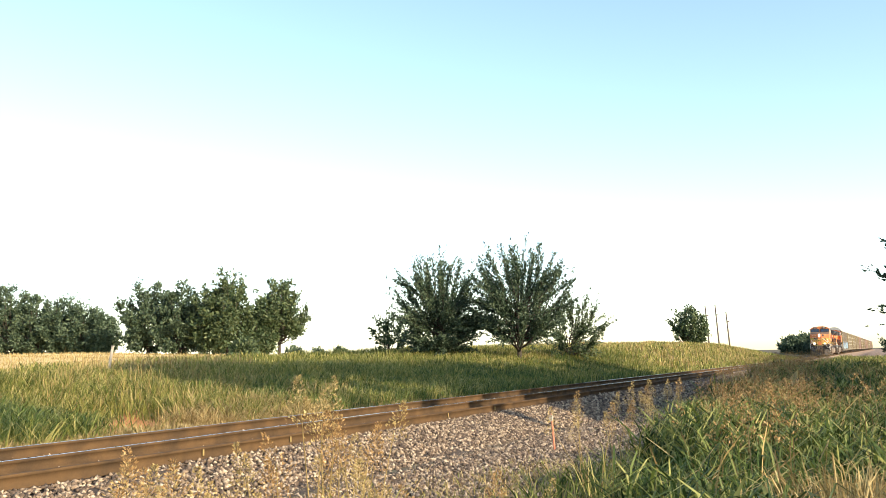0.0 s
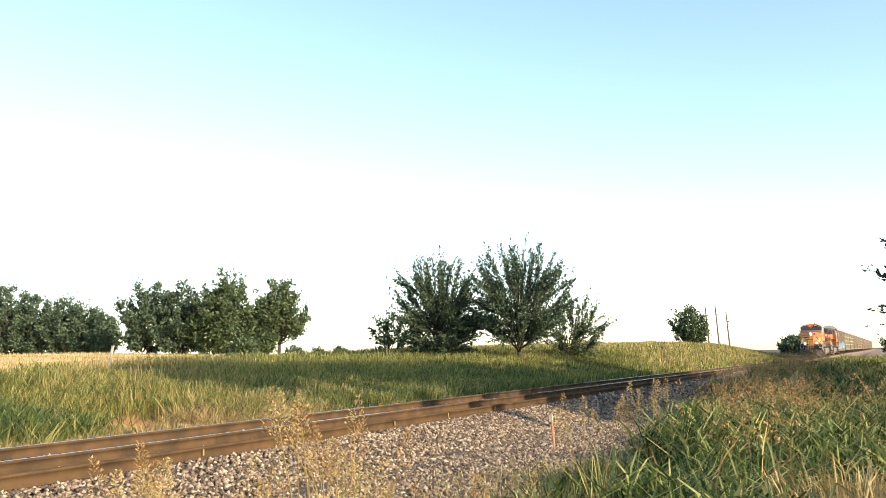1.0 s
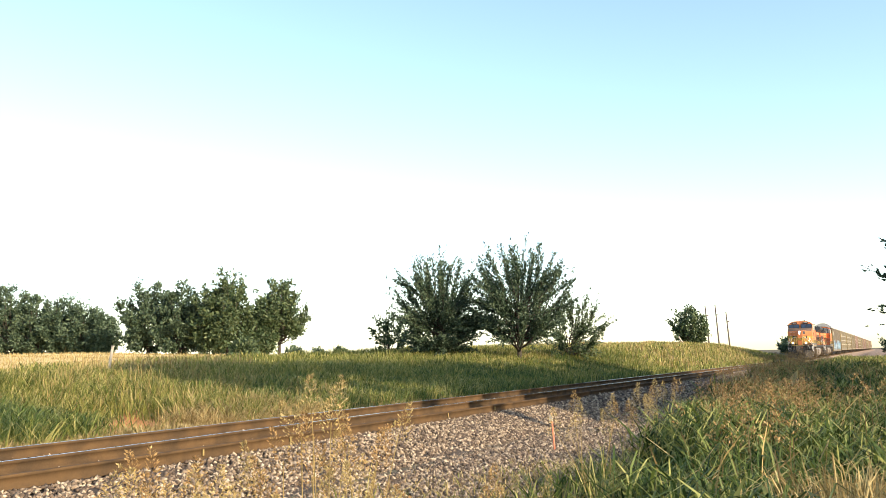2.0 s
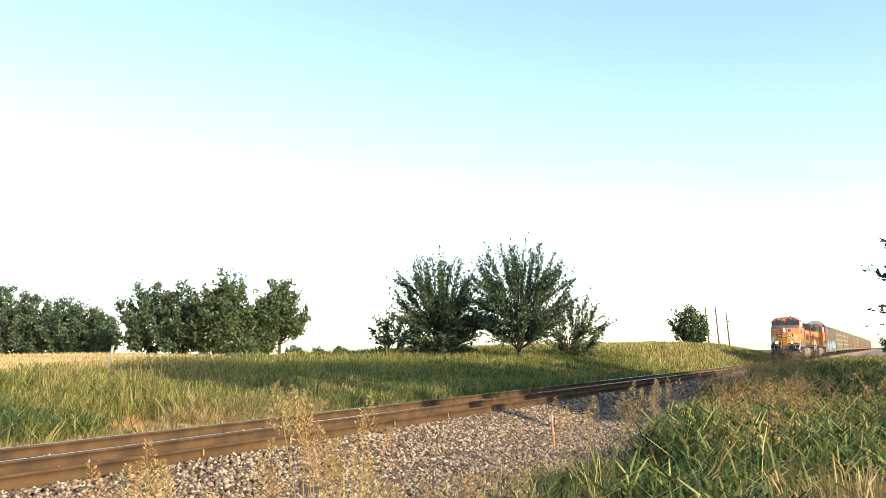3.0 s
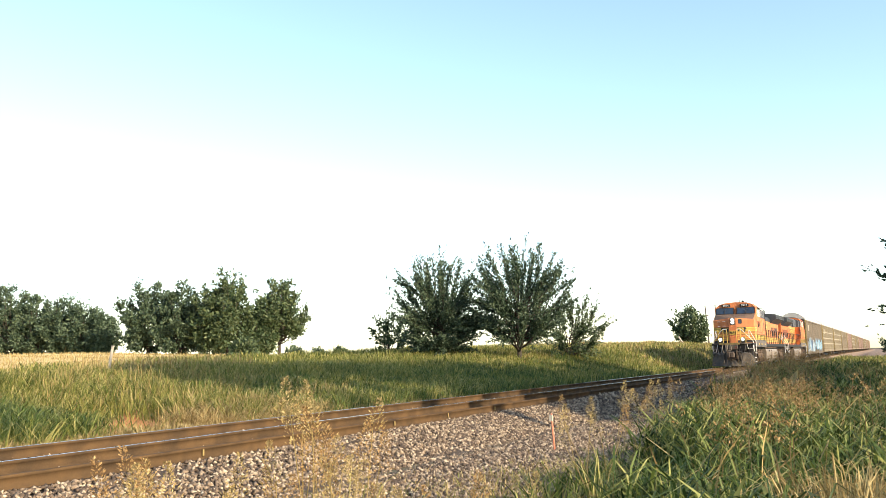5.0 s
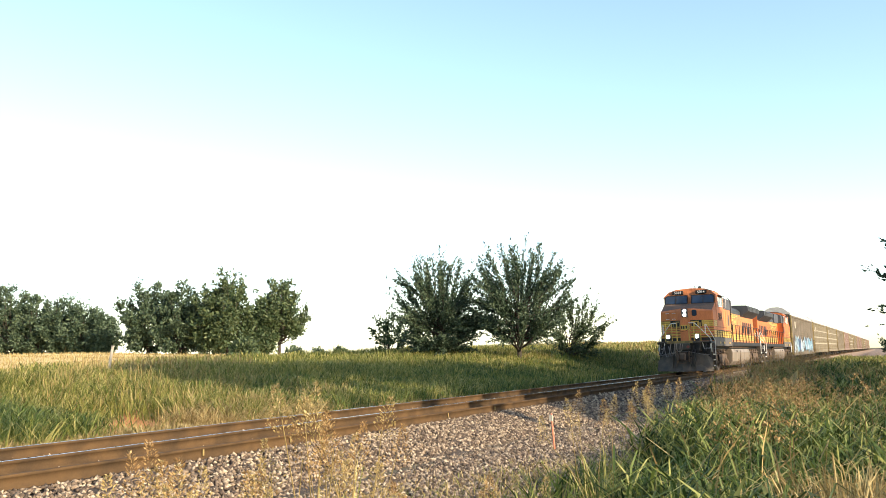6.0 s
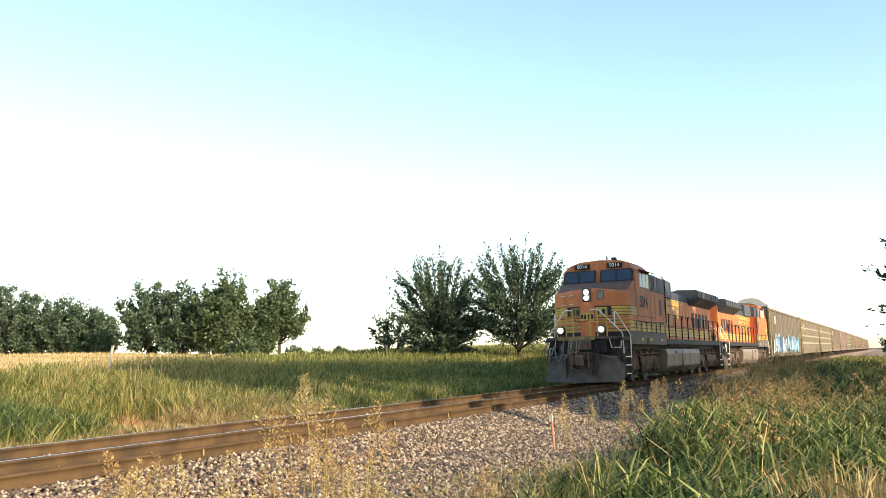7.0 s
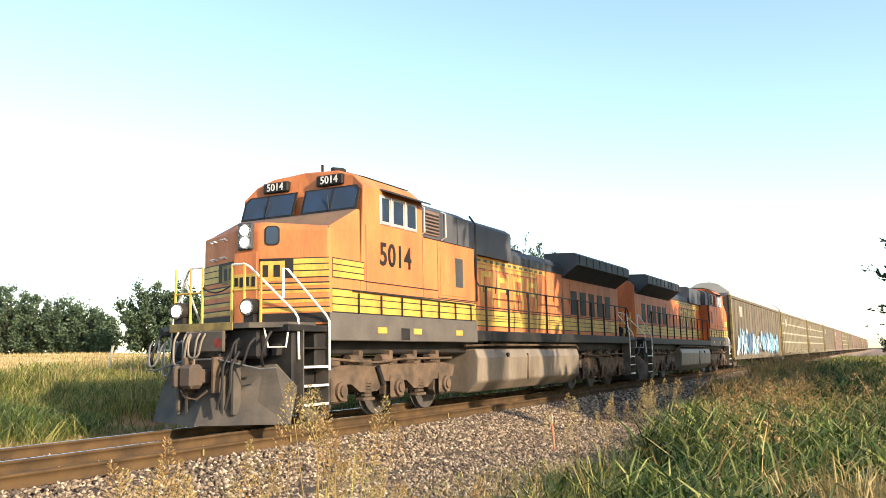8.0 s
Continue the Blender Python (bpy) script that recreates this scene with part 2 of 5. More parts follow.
def build_bed():
    ss = np.concatenate([np.arange(-20, 120, 2.0), np.arange(120, 700, 10.0)])
    ds = np.array([-3.6, -3.0, -2.4, -1.75, -1.36, -1.30, -0.9, -0.3, 0.3, 0.9, 1.30, 1.36, 1.75, 2.4, 3.0, 3.6])
    v = []
    for s in ss:
        c = line(s)
        for d in ds:
            v.append((c.x, c.y + d, c.z + float(bed_z(d)) + (0.03 * math.sin(s * 1.7 + d * 3) if abs(d) > 1.4 else 0)))
    n = len(ds)
    f = [(i * n + j, (i + 1) * n + j, (i + 1) * n + j + 1, i * n + j + 1) for i in range(len(ss) - 1) for j in range(n - 1)]
    me = mesh_np("ballast_bed", v, f, M["ballast_bed"])
    for m in ("fouled_bed", "dirt"):
        me.materials.append(M[m])
    me.polygons.foreach_set("material_index", np.array([2 if s > 50 else 1 if 4 <= j <= 10 else 0 for s in ss[:-1] for j in range(n - 1)], np.int32))
    return tagged(new("ballast_bed", me), "brown crushed stone bed under the railway track", "ballast", kind="structure")


bed = build_bed()


def build_rail(name, side, drop=0.0, end=700.0, worn=True, label="rusty steel rail with a worn bright top", group="rails of the track"):
    ss = np.concatenate([np.arange(-20, 120, 4.0), np.arange(120, 700, 10.0)])
    ss = ss[ss <= end]
    prof = [(-0.07, -0.172), (0.07, -0.172), (0.07, -0.160), (0.012, -0.140), (0.010, -0.045), (0.036, -0.036), (0.036, -0.006), (0.028, 0.0),
            (-0.028, 0.0), (-0.036, -0.006), (-0.036, -0.036), (-0.010, -0.045), (-0.012, -0.140), (-0.07, -0.160)]
    n = len(prof)
    v, f = [], []
    for s in ss:
        c = line(s)
        v += [(c.x, c.y + side + a, c.z + b - drop) for a, b in prof]
    for i in range(len(ss) - 1):
        f += [(i * n + j, (i + 1) * n + j, (i + 1) * n + (j + 1) % n, i * n + (j + 1) % n) for j in range(n)]
    me = mesh_np(name, v, f, M["rail_rust"])
    me.materials.append(M["rail_shine"])
    me.polygons.foreach_set("material_index", np.array([1 if j in (7,) and worn else 0 for _ in range(len(ss) - 1) for j in range(n)], np.int32))
    return tagged(new(name, me), label, "rail", group, "structure")


build_rail("rail", -0.753)
build_rail("rail", 0.753)
# a length of replacement rail laid out along the ends of the ties
spare = build_rail("spare_rail", -1.43, 0.075, 56.0, False, "long brown spare rail lying on the ballast beside the ties", "spare rails")
for x in (9.3, 11.3, 14.6, 16.9, 19.4):
    part("rail_clip", box(x - 0.014, x + 0.014, -1.478, -1.462, -0.20, -0.11, 0.003), M["straw"], spare, "pale dab of paint on the web")
# ---------------------------------------------------------------- train materials
M.update({
    "orange": mat("orange", (0.60, 0.195, 0.062), 0.6, 0, (0.42, 0.135, 0.05), 2.2, 22, 0.08, 0.003, fine_amount=0.25, stretch=0.3),
    "orange_bright": mat("orange_bright", (0.60, 0.155, 0.035), 0.55, 0, (0.40, 0.10, 0.03), 2.2, 22, 0.08, 0.003, fine_amount=0.2, stretch=0.3),
    "yellow": mat("yellow", (0.58, 0.38, 0.07), 0.5, 0, (0.36, 0.22, 0.05), 2.5, 22, 0.08, 0.003, fine_amount=0.3, stretch=0.5),
    "yellow_dirty_shaded": mat("yellow_dirty_shaded", (0.27, 0.19, 0.06), 0.7, 0, (0.12, 0.09, 0.04), 4.0, 30, 0.1, 0.003),
    "anti_glare": mat("anti_glare", (0.16, 0.095, 0.06), 0.8, 0, (0.11, 0.075, 0.05), 3.0, 30, 0.1, 0.003),
    "dark_green": mat("dark_green", (0.035, 0.04, 0.042), 0.6, 0, (0.06, 0.06, 0.06), 1.5, 30, 0.1, 0.004),
    "hood_grey": mat("hood_grey", (0.085, 0.085, 0.088), 0.6, 0, (0.055, 0.055, 0.06), 1.5, 30, 0.1, 0.004),
    "sill_grey": mat("sill_grey", (0.115, 0.098, 0.082), 0.65, 0, (0.08, 0.07, 0.062), 2.0, 30, 0.15, 0.004),
    "black": mat("black", (0.012, 0.011, 0.011), 0.6, 0, (0.03, 0.025, 0.021), 2.5, 30, 0.15, 0.004, spec=0.25),
    "truck": mat("truck", (0.135, 0.088, 0.055), 0.85, 0, (0.055, 0.040, 0.028), 3.0, 40, 0.3, 0.006),
    "pilot": mat("pilot", (0.060, 0.052, 0.044), 0.8, 0, (0.11, 0.088, 0.066), 2.5, 40, 0.25, 0.005, spec=0.25),
    "tank": mat("tank", (0.22, 0.175, 0.13), 0.5, 0, (0.13, 0.10, 0.07), 1.6, 20, 0.1, 0.004, stretch=0.3),
    "wheel": mat("wheel", (0.12, 0.10, 0.085), 0.6, 0.4, (0.08, 0.07, 0.06), 5, 40, 0.2, 0.004),
    "tread": mat("tread", (0.55, 0.55, 0.56), 0.3, 1.0, (0.45, 0.45, 0.46), 5, 40, 0.05, 0.002),
    "white": mat("white", (0.72, 0.70, 0.64), 0.5, 0, (0.6, 0.57, 0.5), 4, 40, 0.05, 0.002),
    "glass": mat("glass", (0.03, 0.05, 0.085), 0.05, 0, (0.03, 0.04, 0.055), 2, 5, 0, 0.001, fine_amount=0.05, spec=0.5),
    "frame_silver": mat("frame_silver", (0.62, 0.60, 0.56), 0.4, 0.5, (0.5, 0.48, 0.45), 4, 40, 0.05, 0.002),
    "lamp": glow("lamp", (1.0, 0.93, 0.78), 24.0),
    "lamp_off": mat("lamp_off", (0.5, 0.5, 0.48), 0.2, 0, (0.4, 0.4, 0.38), 5, 20, 0, 0.001),
    "hose": mat("hose", (0.16, 0.15, 0.14), 0.6, 0, (0.10, 0.095, 0.09), 5, 40, 0.1, 0.002),
    "red": mat("red", (0.45, 0.08, 0.05), 0.6, 0, (0.35, 0.06, 0.04), 5, 40, 0.1, 0.002),
    "rack_tan": mat("rack_tan", (0.155, 0.122, 0.082), 0.75, 0, (0.09, 0.07, 0.046), 0.9, 12, 0.2, 0.006, stretch=0.25),
    "rack_yellow": mat("rack_yellow", (0.19, 0.155, 0.095), 0.75, 0, (0.12, 0.096, 0.056), 0.9, 12, 0.2, 0.006, stretch=0.25),
    "rack_rust": mat("rack_rust", (0.17, 0.12, 0.10), 0.75, 0, (0.20, 0.125, 0.09), 0.9, 12, 0.2, 0.006, stretch=0.25),
    "rack_pale": mat("rack_pale", (0.36, 0.32, 0.24), 0.7, 0, (0.28, 0.24, 0.17), 0.9, 12, 0.2, 0.006, stretch=0.25),
    "rack_roof": mat("rack_roof", (0.48, 0.45, 0.40), 0.55, 0.3, (0.36, 0.33, 0.28), 0.8, 15, 0.2, 0.006),
    "rack_dark": mat("rack_dark", (0.07, 0.05, 0.035), 0.8, 0, (0.10, 0.07, 0.05), 2, 30, 0.2, 0.006),
    "paint_blue": mat("paint_blue", (0.14, 0.30, 0.40), 0.6, 0, (0.22, 0.37, 0.45), 2, 30, 0, 0.002),
    "paint_white": mat("paint_white", (0.46, 0.50, 0.50), 0.6, 0, (0.33, 0.38, 0.40), 2, 30, 0, 0.002),
    "paint_navy": mat("paint_navy", (0.05, 0.09, 0.16), 0.6, 0, (0.08, 0.13, 0.2), 2, 30, 0, 0.002),
})


def poly(points, faces):
    bm = bmesh.new()
    v = [bm.verts.new(p) for p in points]
    for f in faces:
        bm.faces.new([v[i] for i in f])
    bmesh.ops.recalc_face_normals(bm, faces=bm.faces)
    return bm


def lettering(name, text, size, m, material, parent, label="", stretch=1.0, bold=0.0):
    cu = bpy.data.curves.new(name, "FONT")
    cu.body, cu.size, cu.extrude, cu.offset = text, size, 0.004, bold
    cu.align_x, cu.align_y = "CENTER", "CENTER"
    cu.space_character = 1.06
    tmp = bpy.data.objects.new(name, cu)
    me = bpy.data.meshes.new_from_object(tmp)
    bpy.data.objects.remove(tmp)
    me.transform(m @ Matrix.Diagonal((stretch, 1, 1, 1)))
    me.materials.clear()
    me.materials.append(material)
    ob = new(name, me)
    ob.parent = parent
    if label:
        tagged(ob, label=label)
    return ob


def bars(strip, spans, y, side, thick=0.006):
    """Thin raised bands on a side wall: spans of (x0, x1, z0, z1)."""
    bm = strip or bmesh.new()
    for x0, x1, z0, z1 in spans:
        box(x0, x1, min(side * y, side * (y + thick)), max(side * y, side * (y + thick)), z0, z1, bm=bm)
    return bm


def wheelset(parent, x, y_half=0.75, r=0.53, sub="wheelset"):
    """One axle with two flanged wheels; it turns about its own centre."""
    bm = bmesh.new()
    disc(0, 0, 0, 0.09, 1.7, "y", 10, bm)
    for sd in (-1, 1):
        disc(0, sd * (y_half + 0.0), 0, r, 0.13, "y", 28, bm)
        disc(0, sd * (y_half - 0.075), 0, r + 0.025, 0.03, "y", 28, bm)
        disc(0, sd * (y_half + 0.075), 0, 0.16, 0.05, "y", 12, bm)
        for k in range(6):
            a = k * math.pi / 3
            box(0.27 * math.cos(a) - 0.03, 0.27 * math.cos(a) + 0.03, sd * (y_half + 0.065) - 0.01, sd * (y_half + 0.065) + 0.01,
                0.27 * math.sin(a) - 0.03, 0.27 * math.sin(a) + 0.03, bm=bm)
    ob = part(sub, bm, M["wheel"], parent, "steel wheels with bright treads")
    ob.location = (x, 0, r)
    ob.data.materials.append(M["tread"])
    for p in ob.data.polygons:
        c = p.center
        if abs(math.hypot(c.x, c.z) - r) < 0.012 and abs(p.normal.y) < 0.2:
            p.material_index = 1
    return ob


WHEELS = []


def loco_truck(loco, x0):
    """Six-wheel truck; x0 is its first axle."""
    tr = empty("truck")
    tr.parent = loco
    ax = (x0, x0 + 2.07, x0 + 4.14)
    for sd in (-1, 1):
        y0, y1 = sd * 1.10, sd * 1.28
        lo, hi = min(y0, y1), max(y0, y1)
        prof = [(x0 - 0.55, 0.92), (x0 - 0.45, 0.70), (x0 + 0.45, 0.66), (x0 + 0.75, 0.50), (x0 + 1.35, 0.50), (x0 + 1.65, 0.68), (x0 + 2.5, 0.68), (x0 + 2.8, 0.50),
                (x0 + 3.4, 0.50), (x0 + 3.7, 0.66), (x0 + 4.6, 0.70), (x0 + 4.72, 0.95), (x0 + 4.2, 1.02), (x0 + 0.1, 1.02)]
        part("side_frame", prism(prof, lo, hi, axis="y"), M["truck"], tr)
        for a in ax:
            bm = prism([(a - 0.24, 0.86), (a - 0.30, 0.42), (a - 0.20, 0.30), (a + 0.20, 0.30), (a + 0.30, 0.42), (a + 0.24, 0.86)], sd * 1.18 if sd < 0 else sd * 1.05, sd * 1.05 if sd < 0 else sd * 1.18, axis="y")
            box(a - 0.26, a + 0.26, min(sd * 1.27, sd * 1.33), max(sd * 1.27, sd * 1.33), 0.34, 0.80, 0.03, bm)
            disc(a, sd * 1.35, 0.55, 0.17, 0.08, "y", 14, bm)
            disc(a, sd * 1.40, 0.55, 0.10, 0.06, "y", 12, bm)
            part("journal_box", bm, M["truck"], tr)
        for a in (x0 + 1.03, x0 + 3.1):
            bm = bmesh.new()
            for k in range(5):
                disc(a, sd * 1.2, 0.44 + 0.06 * k, 0.13, 0.035, "z", 12, bm)
            disc(a, sd * 1.2, 0.56, 0.09, 0.3, "z", 10, bm)
            box(a - 0.2, a + 0.2, sd * 1.2 - 0.1, sd * 1.2 + 0.1, 0.33, 0.39, 0.01, bm)
            part("coil_spring", bm, M["truck"], tr)
        bm = box(x0 - 0.2, x0 + 4.4, min(sd * 0.95, sd * 1.08), max(sd * 0.95, sd * 1.08), 0.98, 1.12, 0.02)
        for a in (x0 + 0.5, x0 + 1.6, x0 + 2.6, x0 + 3.6):
            disc(a, sd * 1.25, 1.12, 0.10, 0.32, "x", 10, bm)
            box(a + 0.2, a + 0.34, min(sd * 1.1, sd * 1.3), max(sd * 1.1, sd * 1.3), 1.0, 1.3, 0.02, bm)
        part("brake_rigging", bm, M["truck"], tr)
        part("brake_pipe", tube([(x0 - 0.5, sd * 1.36, 1.16), (x0 + 0.3, sd * 1.38, 1.10), (x0 + 1.2, sd * 1.38, 1.06), (x0 + 2.2, sd * 1.38, 1.12), (x0 + 4.4, sd * 1.36, 1.12)], 0.025), M["truck"], tr)
        part("shock_absorber", tube([(x0 + 1.5, sd * 1.33, 0.62), (x0 + 1.3, sd * 1.33, 0.98)], 0.05, 8), M["black"], tr)
    for a in ax:
        WHEELS.append(wheelset(tr, a))
    part("transom", box(x0 + 0.3, x0 + 3.8, -0.95, 0.95, 0.75, 1.2, 0.04), M["black"], tr)
    return tr


def locomotive(name, paint, lit, label, number=True):
    e = empty(name)
    tagged(e, label, "locomotive", "locomotives of the train")
    body, L = M[paint], 22.0
    # --- frame, deck, pilot
    part("underframe", box(0.55, 21.45, -1.15, 1.15, 1.22, 1.68, 0.03), M["black"], e)
    part("deck", box(0.15, 21.85, -1.5, 1.5, 1.62, 1.74, 0.015), M["black"], e)
    for sd in (-1, 1):
        part("side_sill", box(1.3, 7.36, sd * 1.5 - 0.03, sd * 1.5 + 0.03, 1.47, 1.975, 0.015), M["sill_grey"], e, "dark grey sill panel")
        part("side_sill", box(7.4, 20.7, sd * 1.5 - 0.03, sd * 1.5 + 0.03, 1.50, 1.76, 0.015), M["black"], e)
        for x in (2.85, 4.25, 6.2):
            part("step_light", box(x, x + 0.34, sd * 1.535 - 0.008, sd * 1.535 + 0.008, 1.62, 1.74, 0.004), M["yellow"], e, "small yellow panel")
        part("equipment_box", box(3.75, 4.1, sd * 1.53 - 0.01, sd * 1.53 + 0.02, 1.50, 1.74, 0.01), M["black"], e)
    for end, sg in ((0.0, 1), (22.0, -1)):
        X = lambda s: end + sg * s
        # plough
        out = [(X(-0.46), 0, 0.08), (X(0.10), 1.54, 0.10), (X(0.30), 1.52, 0.70), (X(0.22), 1.15, 1.08), (X(-0.02), 0, 1.00), (X(0.22), -1.15, 1.08), (X(0.30), -1.52, 0.70), (X(0.10), -1.54, 0.10)]
        back = [(p[0] + sg * 0.05, p[1], p[2]) for p in out]
        n = len(out)
        faces = [(0, 1, 2, 3, 4), (0, 4, 5, 6, 7), (8 + 4, 8 + 3, 8 + 2, 8 + 1, 8), (8 + 7, 8 + 6, 8 + 5, 8 + 4, 8)] + [(i, (i + 1) % n, 8 + (i + 1) % n, 8 + i) for i in range(n)]
        part("snow_plough", poly(out + back, faces), M["pilot"], e, "dusty dark steel plough")
        for y in (-0.62, -0.4, 0.4, 0.62):
            part("plough_brace", box(X(-0.14) - 0.09, X(-0.14) + 0.09, y - 0.035, y + 0.035, 0.25, 1.15, 0.01), M["pilot"], e)
        for y in (-1.15, -0.85, 0.85, 1.15):
            part("air_cock", box(min(X(0.2), X(0.36)), max(X(0.2), X(0.36)), y - 0.05, y + 0.05, 1.22, 1.42, 0.015), M["black"], e)
        part("pilot_plate", box(min(X(0.35), X(0.5)), max(X(0.35), X(0.5)), -1.42, 1.42, 0.55, 1.64, 0.03), M["black"], e)
        # anticlimber
        pts = [(X(-0.15), -0.9), (X(-0.15), 0.9), (X(0.2), 1.45), (X(0.9), 1.5), (X(0.9), -1.5), (X(0.2), -1.45)]
        bm = bmesh.new()
        lo = [bm.verts.new((x, y, 1.69)) for x, y in pts]
        hi = [bm.verts.new((x, y, 1.78)) for x, y in pts]
        bm.faces.new(lo)
        bm.faces.new(list(reversed(hi)))
        for i in range(6):
            bm.faces.new((lo[i], lo[(i + 1) % 6], hi[(i + 1) % 6], hi[i]))
        bmesh.ops.recalc_face_normals(bm, faces=bm.faces)
        part("end_platform", bm, M["pilot"], e)
        part("platform_edge", box(min(X(-0.165), X(-0.14)), max(X(-0.165), X(-0.14)), -0.55 if sg > 0 else -0.9, 0.9, 1.66, 1.80, 0.006), M["yellow_dirty_shaded"], e, "dirty yellow platform edge")
        part("apron", box(min(X(0.02), X(0.34)), max(X(0.02), X(0.34)), -0.95, 0.95, 1.18, 1.69, 0.04), M["black"], e)
        # coupler
        bm = box(min(X(-0.55), X(0.5)), max(X(-0.55), X(0.5)), -0.14, 0.14, 0.78, 1.02, 0.03)
        box(min(X(-0.75), X(-0.45)), max(X(-0.75), X(-0.45)), -0.22, 0.10, 0.70, 1.10, 0.06, bm)
        box(min(X(-0.78), X(-0.55)), max(X(-0.78), X(-0.55)), 0.10, 0.20, 0.72, 1.08, 0.03, bm)
        box(min(X(-0.1), X(0.4)), max(X(-0.1), X(0.4)), -0.4, 0.4, 0.68, 1.18, 0.03, bm)
        part("coupler", bm, M["rack_dark"], e, "rusty knuckle coupler")
        # hoses
        for y, dr in ((-0.95, 0.42), (-0.6, 0.55), (0.45, 0.5), (0.7, 0.55), (1.05, 0.4)):
            p = [(X(-0.05), y, 1.52), (X(-0.16), y + 0.03, 1.40), (X(-0.24), y + 0.1, 1.52 - dr), (X(-0.24), y + 0.24, 1.50 - dr), (X(-0.14), y + 0.34, 1.40), (X(-0.05), y + 0.36, 1.5)]
            part("air_hose", tube(flow(p), 0.022, 6), M["black"] if y < 0.4 else M["hose"], e)
        part("glad_hand", disc(X(-0.2), -0.3, 1.45, 0.09, 0.08, "x", 10), M["red"], e)
        part("cut_lever", tube([(X(-0.12), -1.45, 1.02), (X(-0.2), -1.2, 1.0), (X(-0.3), -0.35, 1.18), (X(-0.3), 0.35, 1.18), (X(-0.2), 1.2, 1.0), (X(-0.12), 1.45, 1.02)], 0.016), M["hose"], e)
        for y in (-1.25, -0.3, 0.2, 1.25):
            part("mu_hose", tube(flow([(X(0.0), y, 1.62), (X(-0.14), y - 0.02, 1.48), (X(-0.18), y + 0.05, 1.20), (X(-0.06), y + 0.12, 1.05)]), 0.026, 6), M["black"], e)
        part("drop_step", box(min(X(-0.24), X(-0.17)), max(X(-0.24), X(-0.17)), -0.42, 0.42, 1.30, 1.66, 0.02), M["pilot"], e)
        # pale looped cables, dark drop hoses over the plough, white grab under the platform
        for y, dz in ((0.10, 0.62), (0.32, 0.48), (-0.02, 0.36)):
            p = [(X(-0.2), y, 1.66), (X(-0.30), y + 0.02, 1.50), (X(-0.34), y + 0.06, 1.62 - dz), (X(-0.34), y + 0.18, 1.57 - dz), (X(-0.32), y + 0.30, 1.62 - dz), (X(-0.28), y + 0.34, 1.48), (X(-0.2), y + 0.32, 1.66)]
            part("looped_cable", tube(flow(p), 0.02, 6), M["tank"], e, "pale looped cable")
        for y in (-0.52, -0.70):
            part("drop_hose", tube(flow([(X(-0.16), y, 1.30), (X(-0.34), y, 1.05), (X(-0.40), y - 0.03, 0.70), (X(-0.42), y + 0.06, 0.36)]), 0.026, 6), M["black"], e)
        for y in (-0.34, 0.30):
            part("coupler_bracket", box(min(X(-0.40), X(-0.06)), max(X(-0.40), X(-0.06)), y - 0.03, y + 0.03, 0.62, 1.22, 0.01), M["truck"], e)
        part("coupler_chain", tube([(X(-0.42), -0.25, 0.66), (X(-0.46), -0.05, 0.52), (X(-0.46), 0.2, 0.55), (X(-0.42), 0.35, 0.68)], 0.02, 5), M["truck"], e)
        for sd in (-1, 1):
            part("toe_grab", tube([(X(0.05), sd * 1.05, 1.70), (X(0.08), sd * 1.12, 1.36), (X(0.12), sd * 1.46, 1.36), (X(0.16), sd * 1.47, 1.60)], 0.018, 6), M["white"], e)
        # corner steps
        for sd in (-1, 1):
            st = empty("corner_steps")
            st.parent = e
            a, b = min(X(0.55), X(1.25)), max(X(0.55), X(1.25))
            for k, z in enumerate((0.36, 0.68, 1.0, 1.32)):
                part("tread", box(a, b, sd * 1.36 - 0.14, sd * 1.36 + 0.14, z, z + 0.035, 0.008), M["black"], st)
                if k == 3:
                    continue
                part("tread_edge", box(a, b, sd * 1.505 - 0.01, sd * 1.505 + 0.014, z - 0.005, z + 0.035), M["white"], st, "white painted edge")
            part("stringer", box(a - 0.03, a, sd * 1.36 - 0.15, sd * 1.36 + 0.13, 0.3, 1.65), M["pilot"], st)
            part("stringer", box(b, b + 0.03, sd * 1.36 - 0.15, sd * 1.36 + 0.13, 0.3, 1.65), M["pilot"], st)
            part("riser", box(a, b, sd * 1.18 - 0.02, sd * 1.18 + 0.02, 0.3, 1.6), M["black"], st)
        # end railing
        for sd in (-1, 1):
            hr = empty("handrail")
            hr.parent = e
            mt = M["white"]
            part("rail_bar", tube([(X(0.05), sd * 0.34, 2.80), (X(0.05), sd * 0.62, 2.80), (X(0.08), sd * 0.72, 2.74), (X(0.42), sd * 1.40, 1.96), (X(0.46), sd * 1.45, 1.85), (X(0.46), sd * 1.47, 1.15)], 0.022), mt, hr)
            part("rail_bar", tube([(X(0.40), sd * 1.18, 2.20), (X(0.40), sd * 1.18, 2.72), (X(0.47), sd * 1.22, 2.70), (X(1.2), sd * 1.50, 1.92), (X(1.25), sd * 1.53, 1.82), (X(1.25), sd * 1.53, 0.95)], 0.022), mt, hr)
            for y in (0.34, 0.62, 0.98):
                part("post", tube([(X(0.05), sd * y, 1.78), (X(0.05), sd * y, 2.80)], 0.026), M["yellow"], hr, "yellow post")
            part("mid_bar", tube([(X(0.05), sd * 0.34, 2.35), (X(0.05), sd * 1.0, 2.35)], 0.018), M["yellow"], hr)
            part("chain", tube([(X(0.05), sd * 0.34, 2.45), (X(0.02), sd * 0.17, 2.36), (X(0.02), 0, 2.33)], 0.014), M["black"], hr)
